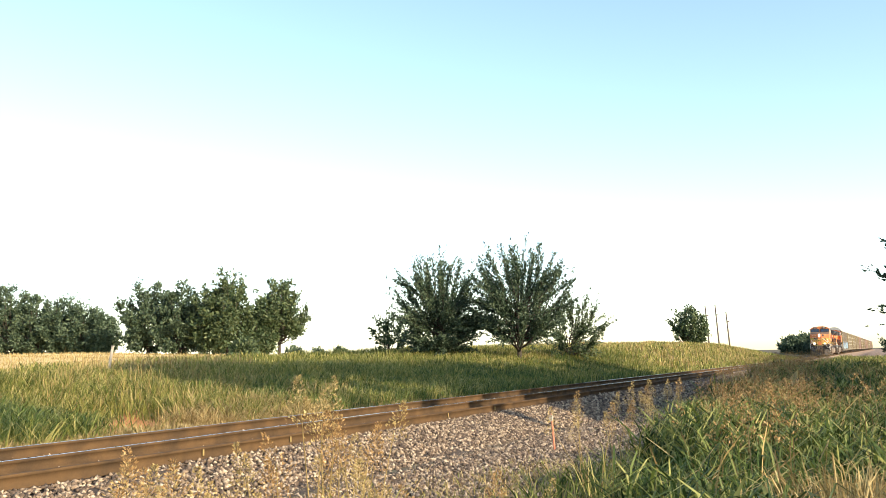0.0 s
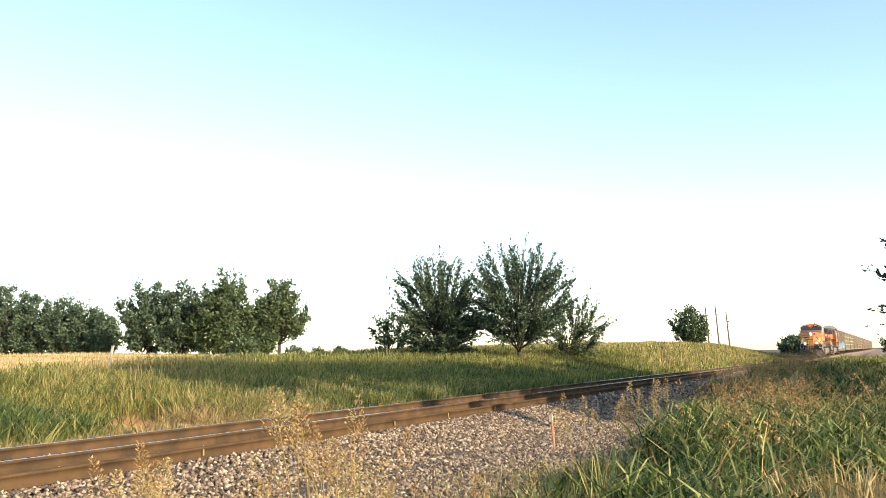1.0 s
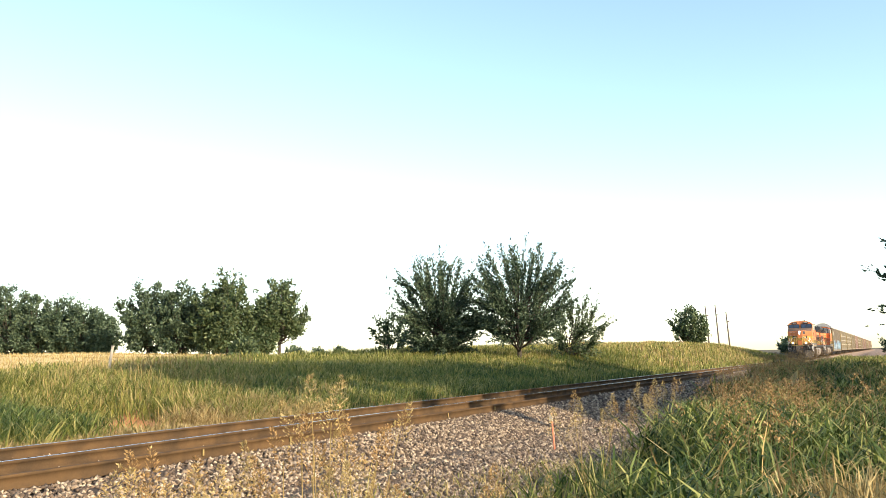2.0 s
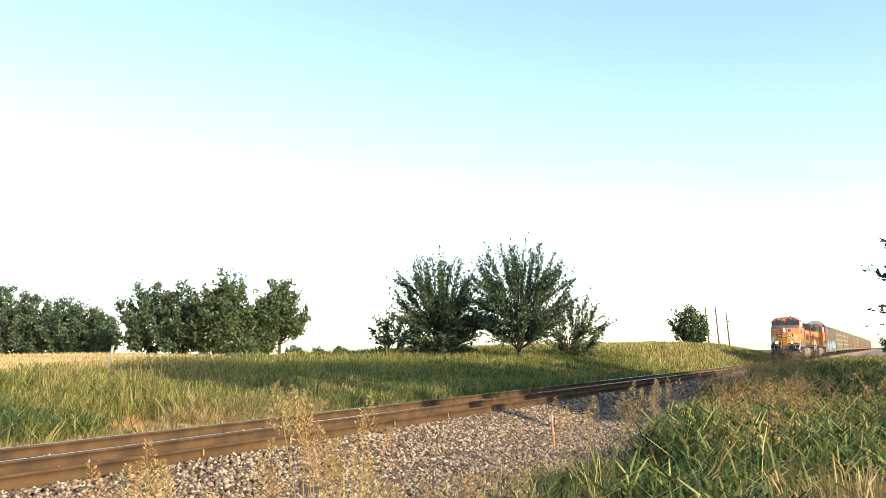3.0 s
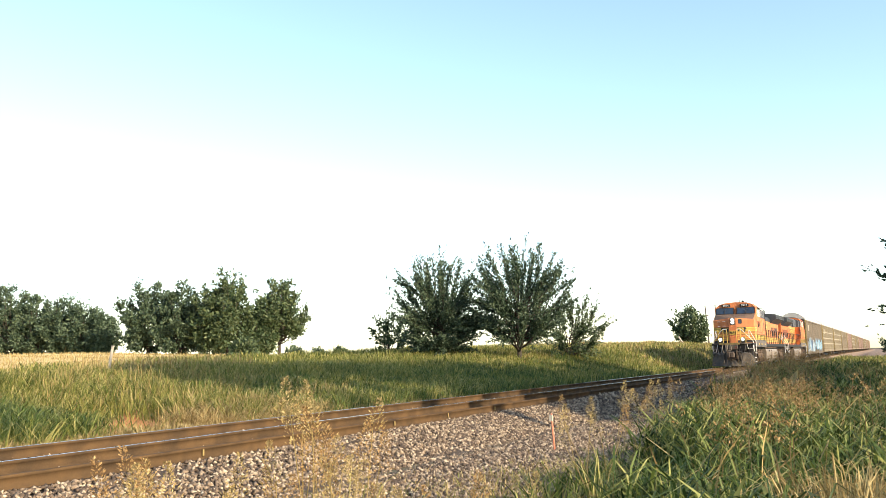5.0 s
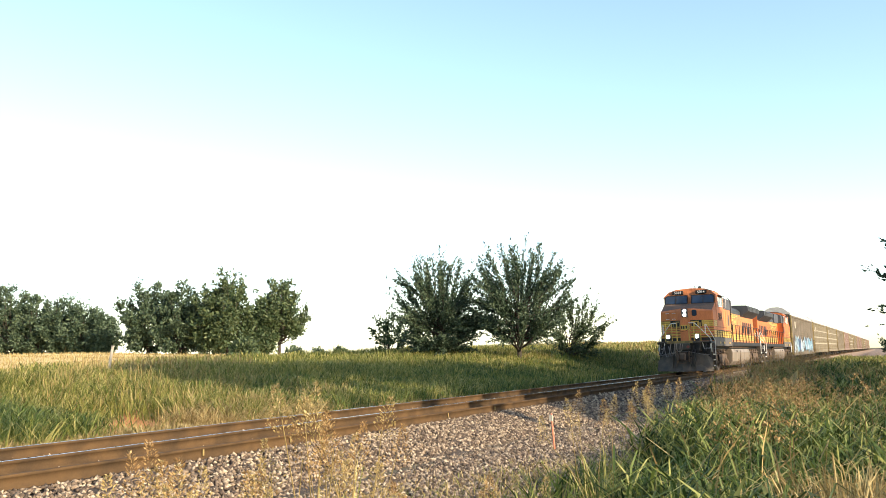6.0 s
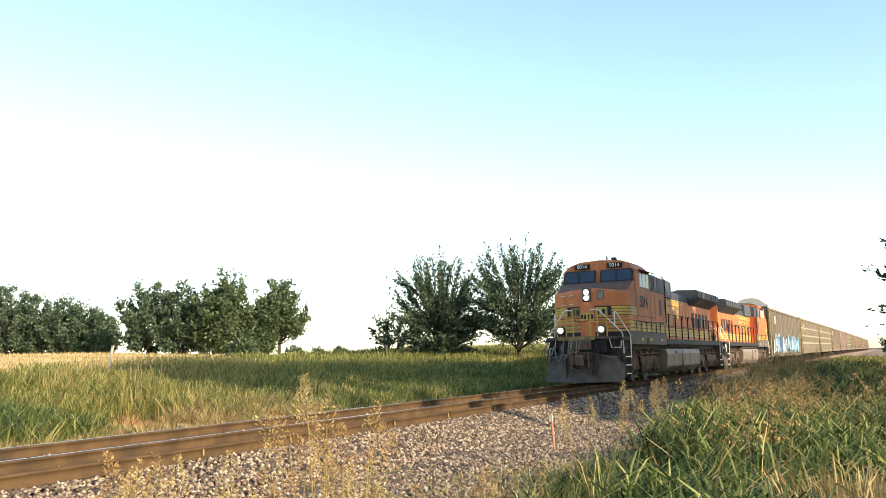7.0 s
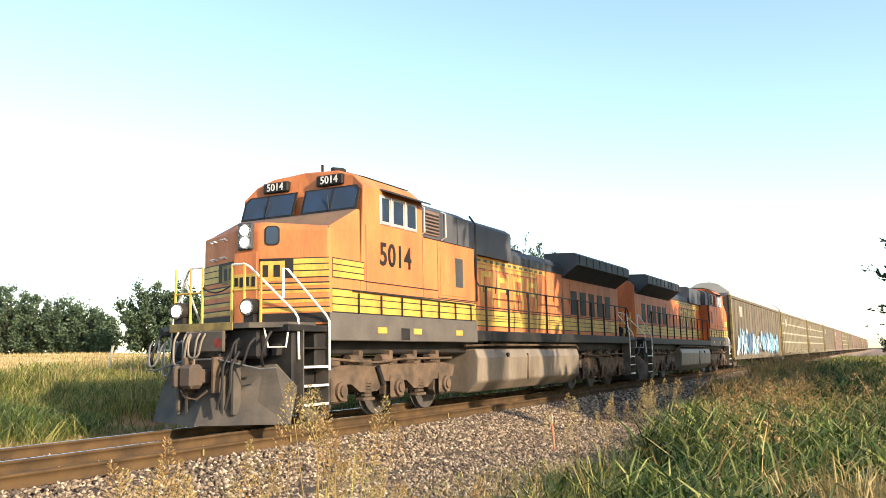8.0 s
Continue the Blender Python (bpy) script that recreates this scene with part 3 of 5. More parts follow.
        # ditch lights
        for sd in (-1, 1):
            dl = empty("ditch_light")
            dl.parent = e
            part("housing", disc(X(0.0), sd * 0.80, 2.04, 0.15, 0.22, "x", 16), M["black"], dl)
            part("lens", disc(X(-0.115), sd * 0.80, 2.04, 0.10, 0.03, "x", 16), M["lamp"] if (lit and sg > 0) else M["lamp_off"], dl, "bright round lens" if lit and sg > 0 else "")
            part("bracket", box(min(X(-0.05), X(0.12)), max(X(-0.05), X(0.12)), sd * 0.8 - 0.1, sd * 0.8 + 0.1, 1.78, 1.92), M["black"], dl)
    # --- nose
    def ring(z_c, z_s, off=0.0):
        return [(0.80 + off, -0.28, z_c), (0.80 + off, 0.28, z_c), (1.30, 1.5, z_s), (2.32, 1.5, z_s), (2.32, -1.5, z_s), (1.30, -1.5, z_s)]
    lo, mid = ring(1.76, 1.76), ring(3.52, 3.52)
    top = [(0.92, -0.30, 3.68), (0.92, 0.30, 3.68), (1.40, 1.46, 3.56), (2.32, 1.5, 4.02), (2.32, -1.5, 4.02), (1.40, -1.46, 3.56)]
    faces = [(0, 1, 2, 3, 4, 5)]
    for k in (0, 6):
        faces += [(k + i, k + (i + 1) % 6, k + 6 + (i + 1) % 6, k + 6 + i) for i in range(6)]
    faces += [(12, 13, 15 - 0, 16), (13, 14, 15), (12, 16, 17)]
    bm = poly(lo + mid + top, faces)
    bmesh.ops.bevel(bm, geom=[ed for ed in bm.edges if ed.calc_face_angle(0) > 0.3], offset=0.035, segments=2, profile=0.5, affect="EDGES")
    bm.normal_update()
    for fc in bm.faces:
        if fc.normal.z > 0.75:
            fc.material_index = 1
    part("nose", bm, [body, M["anti_glare"]], e, "orange wide nose with a dull brown top")
    # --- cab
    prof = [(-1.5, 1.76), (-1.5, 4.50), (-1.22, 4.76), (-0.8, 4.90), (0, 4.95), (0.8, 4.90), (1.22, 4.76), (1.5, 4.50), (1.5, 1.76)]
    bm = prism(prof, 2.28, 4.78)
    for v in bm.verts:
        if v.co.x < 3 and v.co.z > 4.0:
            v.co.x = 2.28 + (v.co.z - 4.0) * 0.32
    bmesh.ops.bevel(bm, geom=[ed for ed in bm.edges if ed.calc_face_angle(0) > 0.5], offset=0.03, segments=2, profile=0.5, affect="EDGES")
    cab = part("cab", bm, body, e, "orange crew cab")
    # windscreens: gasket, then pane, on the sloping front
    def on_front(y0, y1, z0, z1, out, thick, cut=0.0):
        pts = []
        for d in (out, out - thick):
            for y, z in ((y0, z0), (y1, z0), (y1, z1 - cut), (y1 * 0.92 + y0 * 0.08, z1), (y0, z1)):
                pts.append((2.28 + max(z - 4.0, 0) * 0.32 - d, y, z))
        return poly(pts, [(0, 1, 2, 3, 4), (9, 8, 7, 6, 5)] + [(i, (i + 1) % 5, 5 + (i + 1) % 5, 5 + i) for i in range(5)])
    for sd in (-1, 1):
        part("windscreen_frame", on_front(sd * 0.10, sd * 1.44, 4.01, 4.53, 0.012, 0.03, 0.10), M["black"], cab)
        part("windscreen", on_front(sd * 0.15, sd * 1.38, 4.05, 4.49, 0.02, 0.02, 0.09), M["glass"], cab, "dark glass windscreen")
        part("mullion", on_front(sd * 0.80, sd * 0.83, 4.05, 4.49, 0.026, 0.01), M["black"], cab)
        part("wiper", tube([(2.27, sd * 0.8, 4.05), (2.32, sd * 0.72, 4.36)], 0.012, 5), M["black"], cab)
        bm = box(2.44, 2.62, min(sd * 0.36, sd * 1.0), max(sd * 0.36, sd * 1.0), 4.585, 4.80, 0.02)
        nb = part("number_board", bm, M["black"], cab, "black number board with white digits")
        if number:
            m = Matrix.Translation((2.434, sd * 0.68, 4.69)) @ Matrix.Rotation(math.radians(-90), 4, "Z") @ Matrix.Rotation(math.radians(90), 4, "X")
            lettering("number", "5014", 0.215, m, M["white"], nb, "", 0.95, 0.003)
        # side windows
        for k, (x0, x1) in enumerate(((3.02, 3.42), (3.46, 3.98), (4.02, 4.5))):
            wf = part("side_window", box(x0, x1, sd * 1.5 - 0.02, sd * 1.5 + 0.018, 3.80, 4.40, 0.01), M["frame_silver"], cab, "silver framed side window")
            part("pane", box(x0 + 0.07, x1 - 0.07, sd * 1.5 - 0.024, sd * 1.5 + 0.024, 3.87, 4.34), M["glass"], wf)
        part("sun_visor", poly([(3.05, sd * 1.49, 4.50), (4.75, sd * 1.49, 4.50), (4.75, sd * 1.72, 4.42), (3.15, sd * 1.72, 4.42), (3.05, sd * 1.49, 4.53), (4.75, sd * 1.49, 4.53), (4.75, sd * 1.73, 4.45), (3.15, sd * 1.73, 4.45)],
                               [(0, 1, 2, 3), (7, 6, 5, 4), (0, 4, 5, 1), (1, 5, 6, 2), (2, 6, 7, 3), (3, 7, 4, 0)]), M["dark_green"], cab)
        if number:
            rot = Matrix.Rotation(math.radians(90), 4, "X") if sd < 0 else Matrix.Rotation(math.radians(180), 4, "Z") @ Matrix.Rotation(math.radians(90), 4, "X")
            lettering("number", "5014", 0.64, Matrix.Translation((3.62, sd * 1.508, 3.18)) @ rot, M["black"], cab, "black road number", 0.95, 0.012)
    part("roof_cap", prism([(-1.22, 4.785), (-0.8, 4.925), (0, 4.975), (0.8, 4.925), (1.22, 4.785), (0.8, 4.88), (0, 4.93), (-0.8, 4.88)], 2.9, 4.8), M["dark_green"], e)
    part("horn", disc(3.0, -0.5, 5.0, 0.05, 0.35, "x", 10, None, 0.1), M["black"], e)
    part("antenna", tube([(2.75, -0.3, 4.88), (2.75, -0.3, 5.1)], 0.03), M["black"], e)
    # headlights and nose door window
    hl = part("headlight_box", box(0.74, 0.84, -0.17, 0.17, 3.16, 3.66, 0.02), M["dark_green"], e)
    for z in (3.30, 3.52):
        part("lens", disc(0.735, 0, z, 0.088, 0.03, "x", 18), M["lamp"] if lit else M["lamp_off"], hl, "bright headlight lens" if lit else "")
    fn = Vector((-1.22, -0.5, 0)).normalized()            # right facet of the nose
    fd = Vector((0.5, -1.22, 0)).normalized()
    def on_facet(u0, u1, z0, z1, out=0.012, sd=-1):
        bm = bmesh.new()
        base = Vector((0.80, -0.28, 0))
        pts = []
        for o in (-0.02, out):
            for u, z in ((u0, z0), (u1, z0), (u1, z1), (u0, z1)):
                p = base + fd * u + fn * o
                pts.append((p.x, p.y * (1 if sd < 0 else -1), z))
        return poly(pts, [(3, 2, 1, 0), (4, 5, 6, 7), (0, 1, 5, 4), (1, 2, 6, 5), (2, 3, 7, 6), (3, 0, 4, 7)])
    bm = on_facet(0.12, 0.40, 3.22, 3.58, 0.015)
    bmesh.ops.bevel(bm, geom=[ed for ed in bm.edges if abs((ed.verts[0].co - ed.verts[1].co).normalized().dot(fn)) > 0.9], offset=0.08, segments=3, profile=0.5, affect="EDGES")
    nw = part("nose_window_frame", bm, M["black"], e)
    bm = on_facet(0.145, 0.375, 3.245, 3.555, 0.020)
    bmesh.ops.bevel(bm, geom=[ed for ed in bm.edges if abs((ed.verts[0].co - ed.verts[1].co).normalized().dot(fn)) > 0.9], offset=0.07, segments=3, profile=0.5, affect="EDGES")
    part("pane", bm, M["glass"], nw, "dark rounded window in the nose")
    for sd in (-1, 1):
        part("stripe_edging", on_facet(0.02, 1.31, 2.61, 2.98, 0.004, sd), M["black"], e, "dark edging of the stripes")
        # far facet's panel takes the darker yellow, its shade put into the colour
        part("nose_panel", on_facet(0.04, 0.50, 2.56, 2.93, 0.009, sd), M["yellow_dirty_shaded"] if sd > 0 else M["yellow"], e, "yellow panel on the nose")
        for a, b in ((2.63, 2.73), (2.75, 2.85), (2.87, 2.96)):
            part("nose_stripe", on_facet(0.66, 1.31, a, b, 0.008, sd), M["yellow"], e, "yellow stripe")
        part("stripe_edging", on_facet(0.02, 1.32, 1.80, 1.98, 0.004, sd), M["black"], e)
        for a, b in ((2.00, 2.07), (2.16, 2.22), (2.34, 2.39), (2.47, 2.51)):
            part("nose_stripe", on_facet(0.02, 1.32, a, b, 0.008, sd), M["yellow"], e)
            part("pin_line", on_facet(0.02, 1.32, b, b + 0.025, 0.008, sd), M["black"], e)
        for k in range(2):
            part("emblem_mark", on_facet(0.07 + 0.22 * k, 0.19 + 0.22 * k, 2.64, 2.86, 0.012, sd), M["black"], e)
    # small grab irons on the shaded facet
    for u in (0.30, 0.72):
        for z in (3.40, 3.06):
            p = Vector((0.80, 0.28, 0)) + Vector((0.5, 1.22, 0)).normalized() * u
            q = p + Vector((0.5, 1.22, 0)).normalized() * 0.18
            o = Vector((-1.22, 0.5, 0)).normalized() * 0.07
            part("grab_iron", tube([(p.x, p.y, z), (p.x + o.x, p.y + o.y, z + 0.02), (q.x + o.x, q.y + o.y, z + 0.02), (q.x, q.y, z)], 0.014, 5), M["white"], e)
    part("nose_door", box(0.775, 0.80, -0.27, 0.27, 1.80, 3.12, 0.01), body, e, "orange nose door")
    part("emblem", box(0.765, 0.78, -0.26, 0.26, 2.42, 2.72), M["yellow"], e, "yellow emblem panel")
    bm = bmesh.new()
    for k, (y0, y1) in enumerate(((-0.24, -0.16), (-0.10, -0.02), (0.04, 0.12), (0.16, 0.24))):
        box(0.758, 0.766, y0, y1, 2.48 + 0.02 * (k % 2), 2.66, bm=bm)
    part("emblem_marks", bm, M["black"], e)
    # --- cabinet behind the cab, and hood
    part("cabinet", box(4.78, 7.34, -1.5, 1.5, 1.76, 3.76, 0.03), body, e, "orange equipment cabinet")
    part("blower_housing", prism([(-1.36, 3.76), (-1.36, 4.45), (-1.05, 4.62), (1.05, 4.62), (1.36, 4.45), (1.36, 3.76)], 4.79, 7.34), M["hood_grey"], e, "grey blower housing")
    part("blower_housing", prism([(-1.12, 3.74), (-1.12, 4.50), (-0.95, 4.62), (0.95, 4.62), (1.12, 4.50), (1.12, 3.74)], 7.36, 10.5), M["hood_grey"], e)
    part("hood", prism([(-1.0, 1.74), (-1.0, 3.95), (-0.82, 4.14), (0.82, 4.14), (1.0, 3.95), (1.0, 1.74)], 7.34, 21.2), body, e, "orange engine hood")
    part("hood_top", prism([(-1.012, 3.72), (-1.012, 3.955), (-0.825, 4.155), (0.825, 4.155), (1.012, 3.955), (1.012, 3.72)], 10.5, 21.15), M["dark_green"], e, "dark green hood top")
    for sd in (-1, 1):
        # louvred opening near the cab rear, door with window
        lv = part("side_grille", box(5.0, 5.75, sd * 1.365 - 0.03, sd * 1.365 + 0.03, 3.86, 4.40, 0.01), M["rack_rust"], e, "louvred grille")
        for k in range(6):
            part("slat", box(5.04, 5.71, sd * 1.40 - 0.012, sd * 1.40 + 0.012, 3.90 + 0.08 * k, 3.935 + 0.08 * k), M["black"], lv)
        dr = part("cabinet_door", box(5.55, 6.78, sd * 1.503 - 0.008, sd * 1.503 + 0.008, 2.52, 3.62, 0.004), body, e)
        part("door_window", box(6.28, 6.66, sd * 1.512 - 0.008, sd * 1.512 + 0.008, 2.74, 3.42, 0.004), M["dark_green"], dr)
        # stripes
        for x0, x1, y in ((1.38, 7.33, 1.502), (7.36, 21.1, 1.002)):
            z0 = 1.99 if y > 1.2 else 1.92
            part("stripe_edging", bars(None, [(x0, x1, z0 - 0.015, z0 + 0.435)], y - 0.003, sd), M["black"], e, "dark edging of the stripes")
            for a, b in ((z0 + 0.01, z0 + 0.13), (z0 + 0.15, z0 + 0.27), (z0 + 0.29, z0 + 0.41)):
                part("side_stripe", bars(None, [(x0, x1, a, b)], y, sd), M["yellow"], e, "yellow side stripe")
        part("stripe_edging", bars(None, [(1.39, 2.44, 2.61, 2.98)], 1.499, sd), M["black"], e)
        for a, b in ((2.63, 2.73), (2.75, 2.85), (2.87, 2.96)):
            part("side_stripe", bars(None, [(1.40, 2.42, a, b)], 1.502, sd), M["yellow"], e)
        part("side_stripe", bars(None, [(5.6, 12.6, 3.44, 3.52)], 1.0, sd), M["yellow"], e)
        part("side_stripe", bars(None, [(7.4, 13.5, 3.56, 3.70)], 1.002, sd), M["yellow"], e)
        part("pin_line", bars(None, [(2.45, 5.4, 2.60, 2.62)], 1.502, sd), M["black"], e)
        # emblem letters as plain blocks
        bm = bmesh.new()
        for k in range(4):
            x = 8.7 + 1.05 * k
            bars(bm, [(x, x + 0.16, 2.46, 3.36), (x + 0.62, x + 0.78, 2.46, 3.36), (x + 0.16, x + 0.62, 3.22 - 0.1 * (k % 2), 3.36 - 0.1 * (k % 2)), (x + 0.16, x + 0.62, 2.86, 2.98)], 1.002, sd)
        for v in bm.verts:
            v.co.y += sd * 0.006
        part("emblem_block", bm, M["yellow"], e, "faded yellow block shapes")
        bm = bmesh.new()
        for k in range(4):
            x = 8.7 + 1.05 * k
            bars(bm, [(x - 0.06, x + 0.22, 2.40, 3.42), (x + 0.56, x + 0.84, 2.40, 3.42)], 1.002, sd)
        part("emblem_shade", bm, M["dark_green"], e)
        # small dark lettering in the upper stripe, too worn to read
        for k in range(14):
            x = 7.7 + 0.40 * k
            part("letter_bar", bars(None, [(x, x + 0.22, 3.60, 3.665)], 1.007, sd), M["sill_grey"], e)
        part("drain_pipe", tube([(7.30, sd * 1.40, 4.56), (7.36, sd * 1.53, 4.36), (7.36, sd * 1.53, 2.46)], 0.026, 6), M["black"], e)
        for x in (4.86, 5.86):
            part("grab_rail", tube([(x, sd * 1.38, 3.80), (x, sd * 1.50, 3.86), (x, sd * 1.50, 4.40), (x, sd * 1.38, 4.46)], 0.016, 5), M["white"], e)
        for x in (6.02, 6.70):
            part("panel_seam", box(x, x + 0.02, sd * 1.362 - 0.006, sd * 1.362 + 0.006, 3.78, 4.44), M["black"], e)
        for x in (2.50, 4.74, 5.42):
            part("panel_seam", box(x, x + 0.018, sd * 1.502 - 0.004, sd * 1.502 + 0.004, 2.44, 3.72), M["anti_glare"], e)
        for z0, z1, x0, x1 in ((3.735, 3.755, 4.80, 7.33), (2.44, 2.46, 5.42, 7.30)):
            part("panel_seam", box(x0, x1, sd * 1.502 - 0.004, sd * 1.502 + 0.004, z0, z1), M["black"], e)
        # hood doors
        for k in range(11):
            x = 7.5 + 0.74 * k
            part("hood_door", box(x, x + 0.70, sd * 1.0 - 0.01, sd * 1.0 + 0.0014, 2.42, 3.40, 0.0), body, e)
            part("door_latch", box(x + 0.60, x + 0.64, sd * 1.01 - 0.012, sd * 1.01 + 0.012, 2.8, 2.98), M["black"], e)
            part("door_seam", box(x + 0.705, x + 0.73, sd * 1.003 - 0.003, sd * 1.003 + 0.003, 2.4, 3.44), M["black"], e)
        # dark intake screens under the radiators
        for k in range(5):
            x = 15.7 + 0.95 * k
            sc = part("intake_screen", box(x, x + 0.6, sd * 1.005 - 0.01, sd * 1.005 + 0.012, 2.45, 3.25, 0.004), M["black"], e)
        # radiator wing
        part("radiator_wing", prism([(sd * 1.0, 3.62), (sd * 1.56, 4.02), (sd * 1.56, 4.34), (sd * 1.45, 4.42), (sd * 0.4, 4.46), (sd * 0.4, 4.1)], 14.9, 21.0), M["dark_green"], e, "overhanging dark radiator")
        for k in range(8):
            part("radiator_slat", box(15.1 + 0.72 * k, 15.16 + 0.72 * k, sd * 1.565 - 0.01, sd * 1.565 + 0.012, 4.05, 4.33), M["black"], e)
        # walkway railing
        hr = empty("walkway_railing")
        hr.parent = e
        part("rail_bar", tube([(7.36, sd * 1.46, 3.75), (7.38, sd * 1.50, 3.0), (7.55, sd * 1.5, 2.86), (20.6, sd * 1.5, 2.86), (20.9, sd * 1.5, 2.6)], 0.022), M["black"], hr)
        part("rail_bar", tube([(7.4, sd * 1.5, 2.34), (20.7, sd * 1.5, 2.34)], 0.014), M["black"], hr)
        for k in range(10):
            part("post", tube([(7.95 + 1.39 * k, sd * 1.5, 1.6), (7.95 + 1.39 * k, sd * 1.5, 2.86)], 0.03), M["black"], hr)
        for k in range(7):
            part("post", tube([(2.2 + 0.8 * k, sd * 1.54, 1.98), (2.2 + 0.8 * k, sd * 1.54, 2.36)], 0.016), M["black"], hr)
        part("grab_rail", tube([(2.0, sd * 1.54, 2.40), (7.2, sd * 1.54, 2.36)], 0.014), M["black"], hr)
    # exhaust and roof gear
    part("exhaust_stack", box(12.0, 13.1, -0.4, 0.4, 4.14, 4.36, 0.05), M["black"], e)
    part("roof_fan", disc(17.9, 0, 4.5, 0.9, 0.12, "z", 24), M["black"], e)
    bm = box(10.9, 11.6, -0.6, 0.6, 4.14, 4.28, 0.03)
    part("roof_hatch", bm, M["dark_green"], e)
    # --- fuel tank
    tk = [(-1.18, 0.26), (-1.46, 0.52), (-1.50, 1.10), (-1.42, 1.32), (1.42, 1.32), (1.50, 1.10), (1.46, 0.52), (1.18, 0.26)]
    bm = prism(tk, 7.45, 14.9)
    bmesh.ops.bevel(bm, geom=[ed for ed in bm.edges if ed.calc_face_angle(0) > 0.6], offset=0.04, segments=2, profile=0.5, affect="EDGES")
    t = part("fuel_tank", bm, M["tank"], e, "dusty grey fuel tank")
    for sd in (-1, 1):
        part("weld_band", box(10.55, 10.60, sd * 1.49 - 0.02, sd * 1.49 + 0.022, 0.5, 1.2), M["truck"], t)
        part("filler_cap", disc(9.2, sd * 1.50, 1.16, 0.06, 0.06, "y", 10), M["black"], t)
        part("air_reservoir", disc(11.4, sd * 1.2, 1.48, 0.14, 5.8, "x", 14), M["black"], e)
        part("pipe_run", tube([(7.0, sd * 1.35, 1.40), (9.0, sd * 1.42, 1.42), (14.8, sd * 1.42, 1.42), (15.4, sd * 1.3, 1.3)], 0.03), M["truck"], e)
        part("sand_box", box(0.95, 1.25, sd * 1.25 - 0.2, sd * 1.25 + 0.2, 1.0, 1.6, 0.03), M["black"], e)
    loco_truck(e, 1.86)
    loco_truck(e, 16.0)
    return e


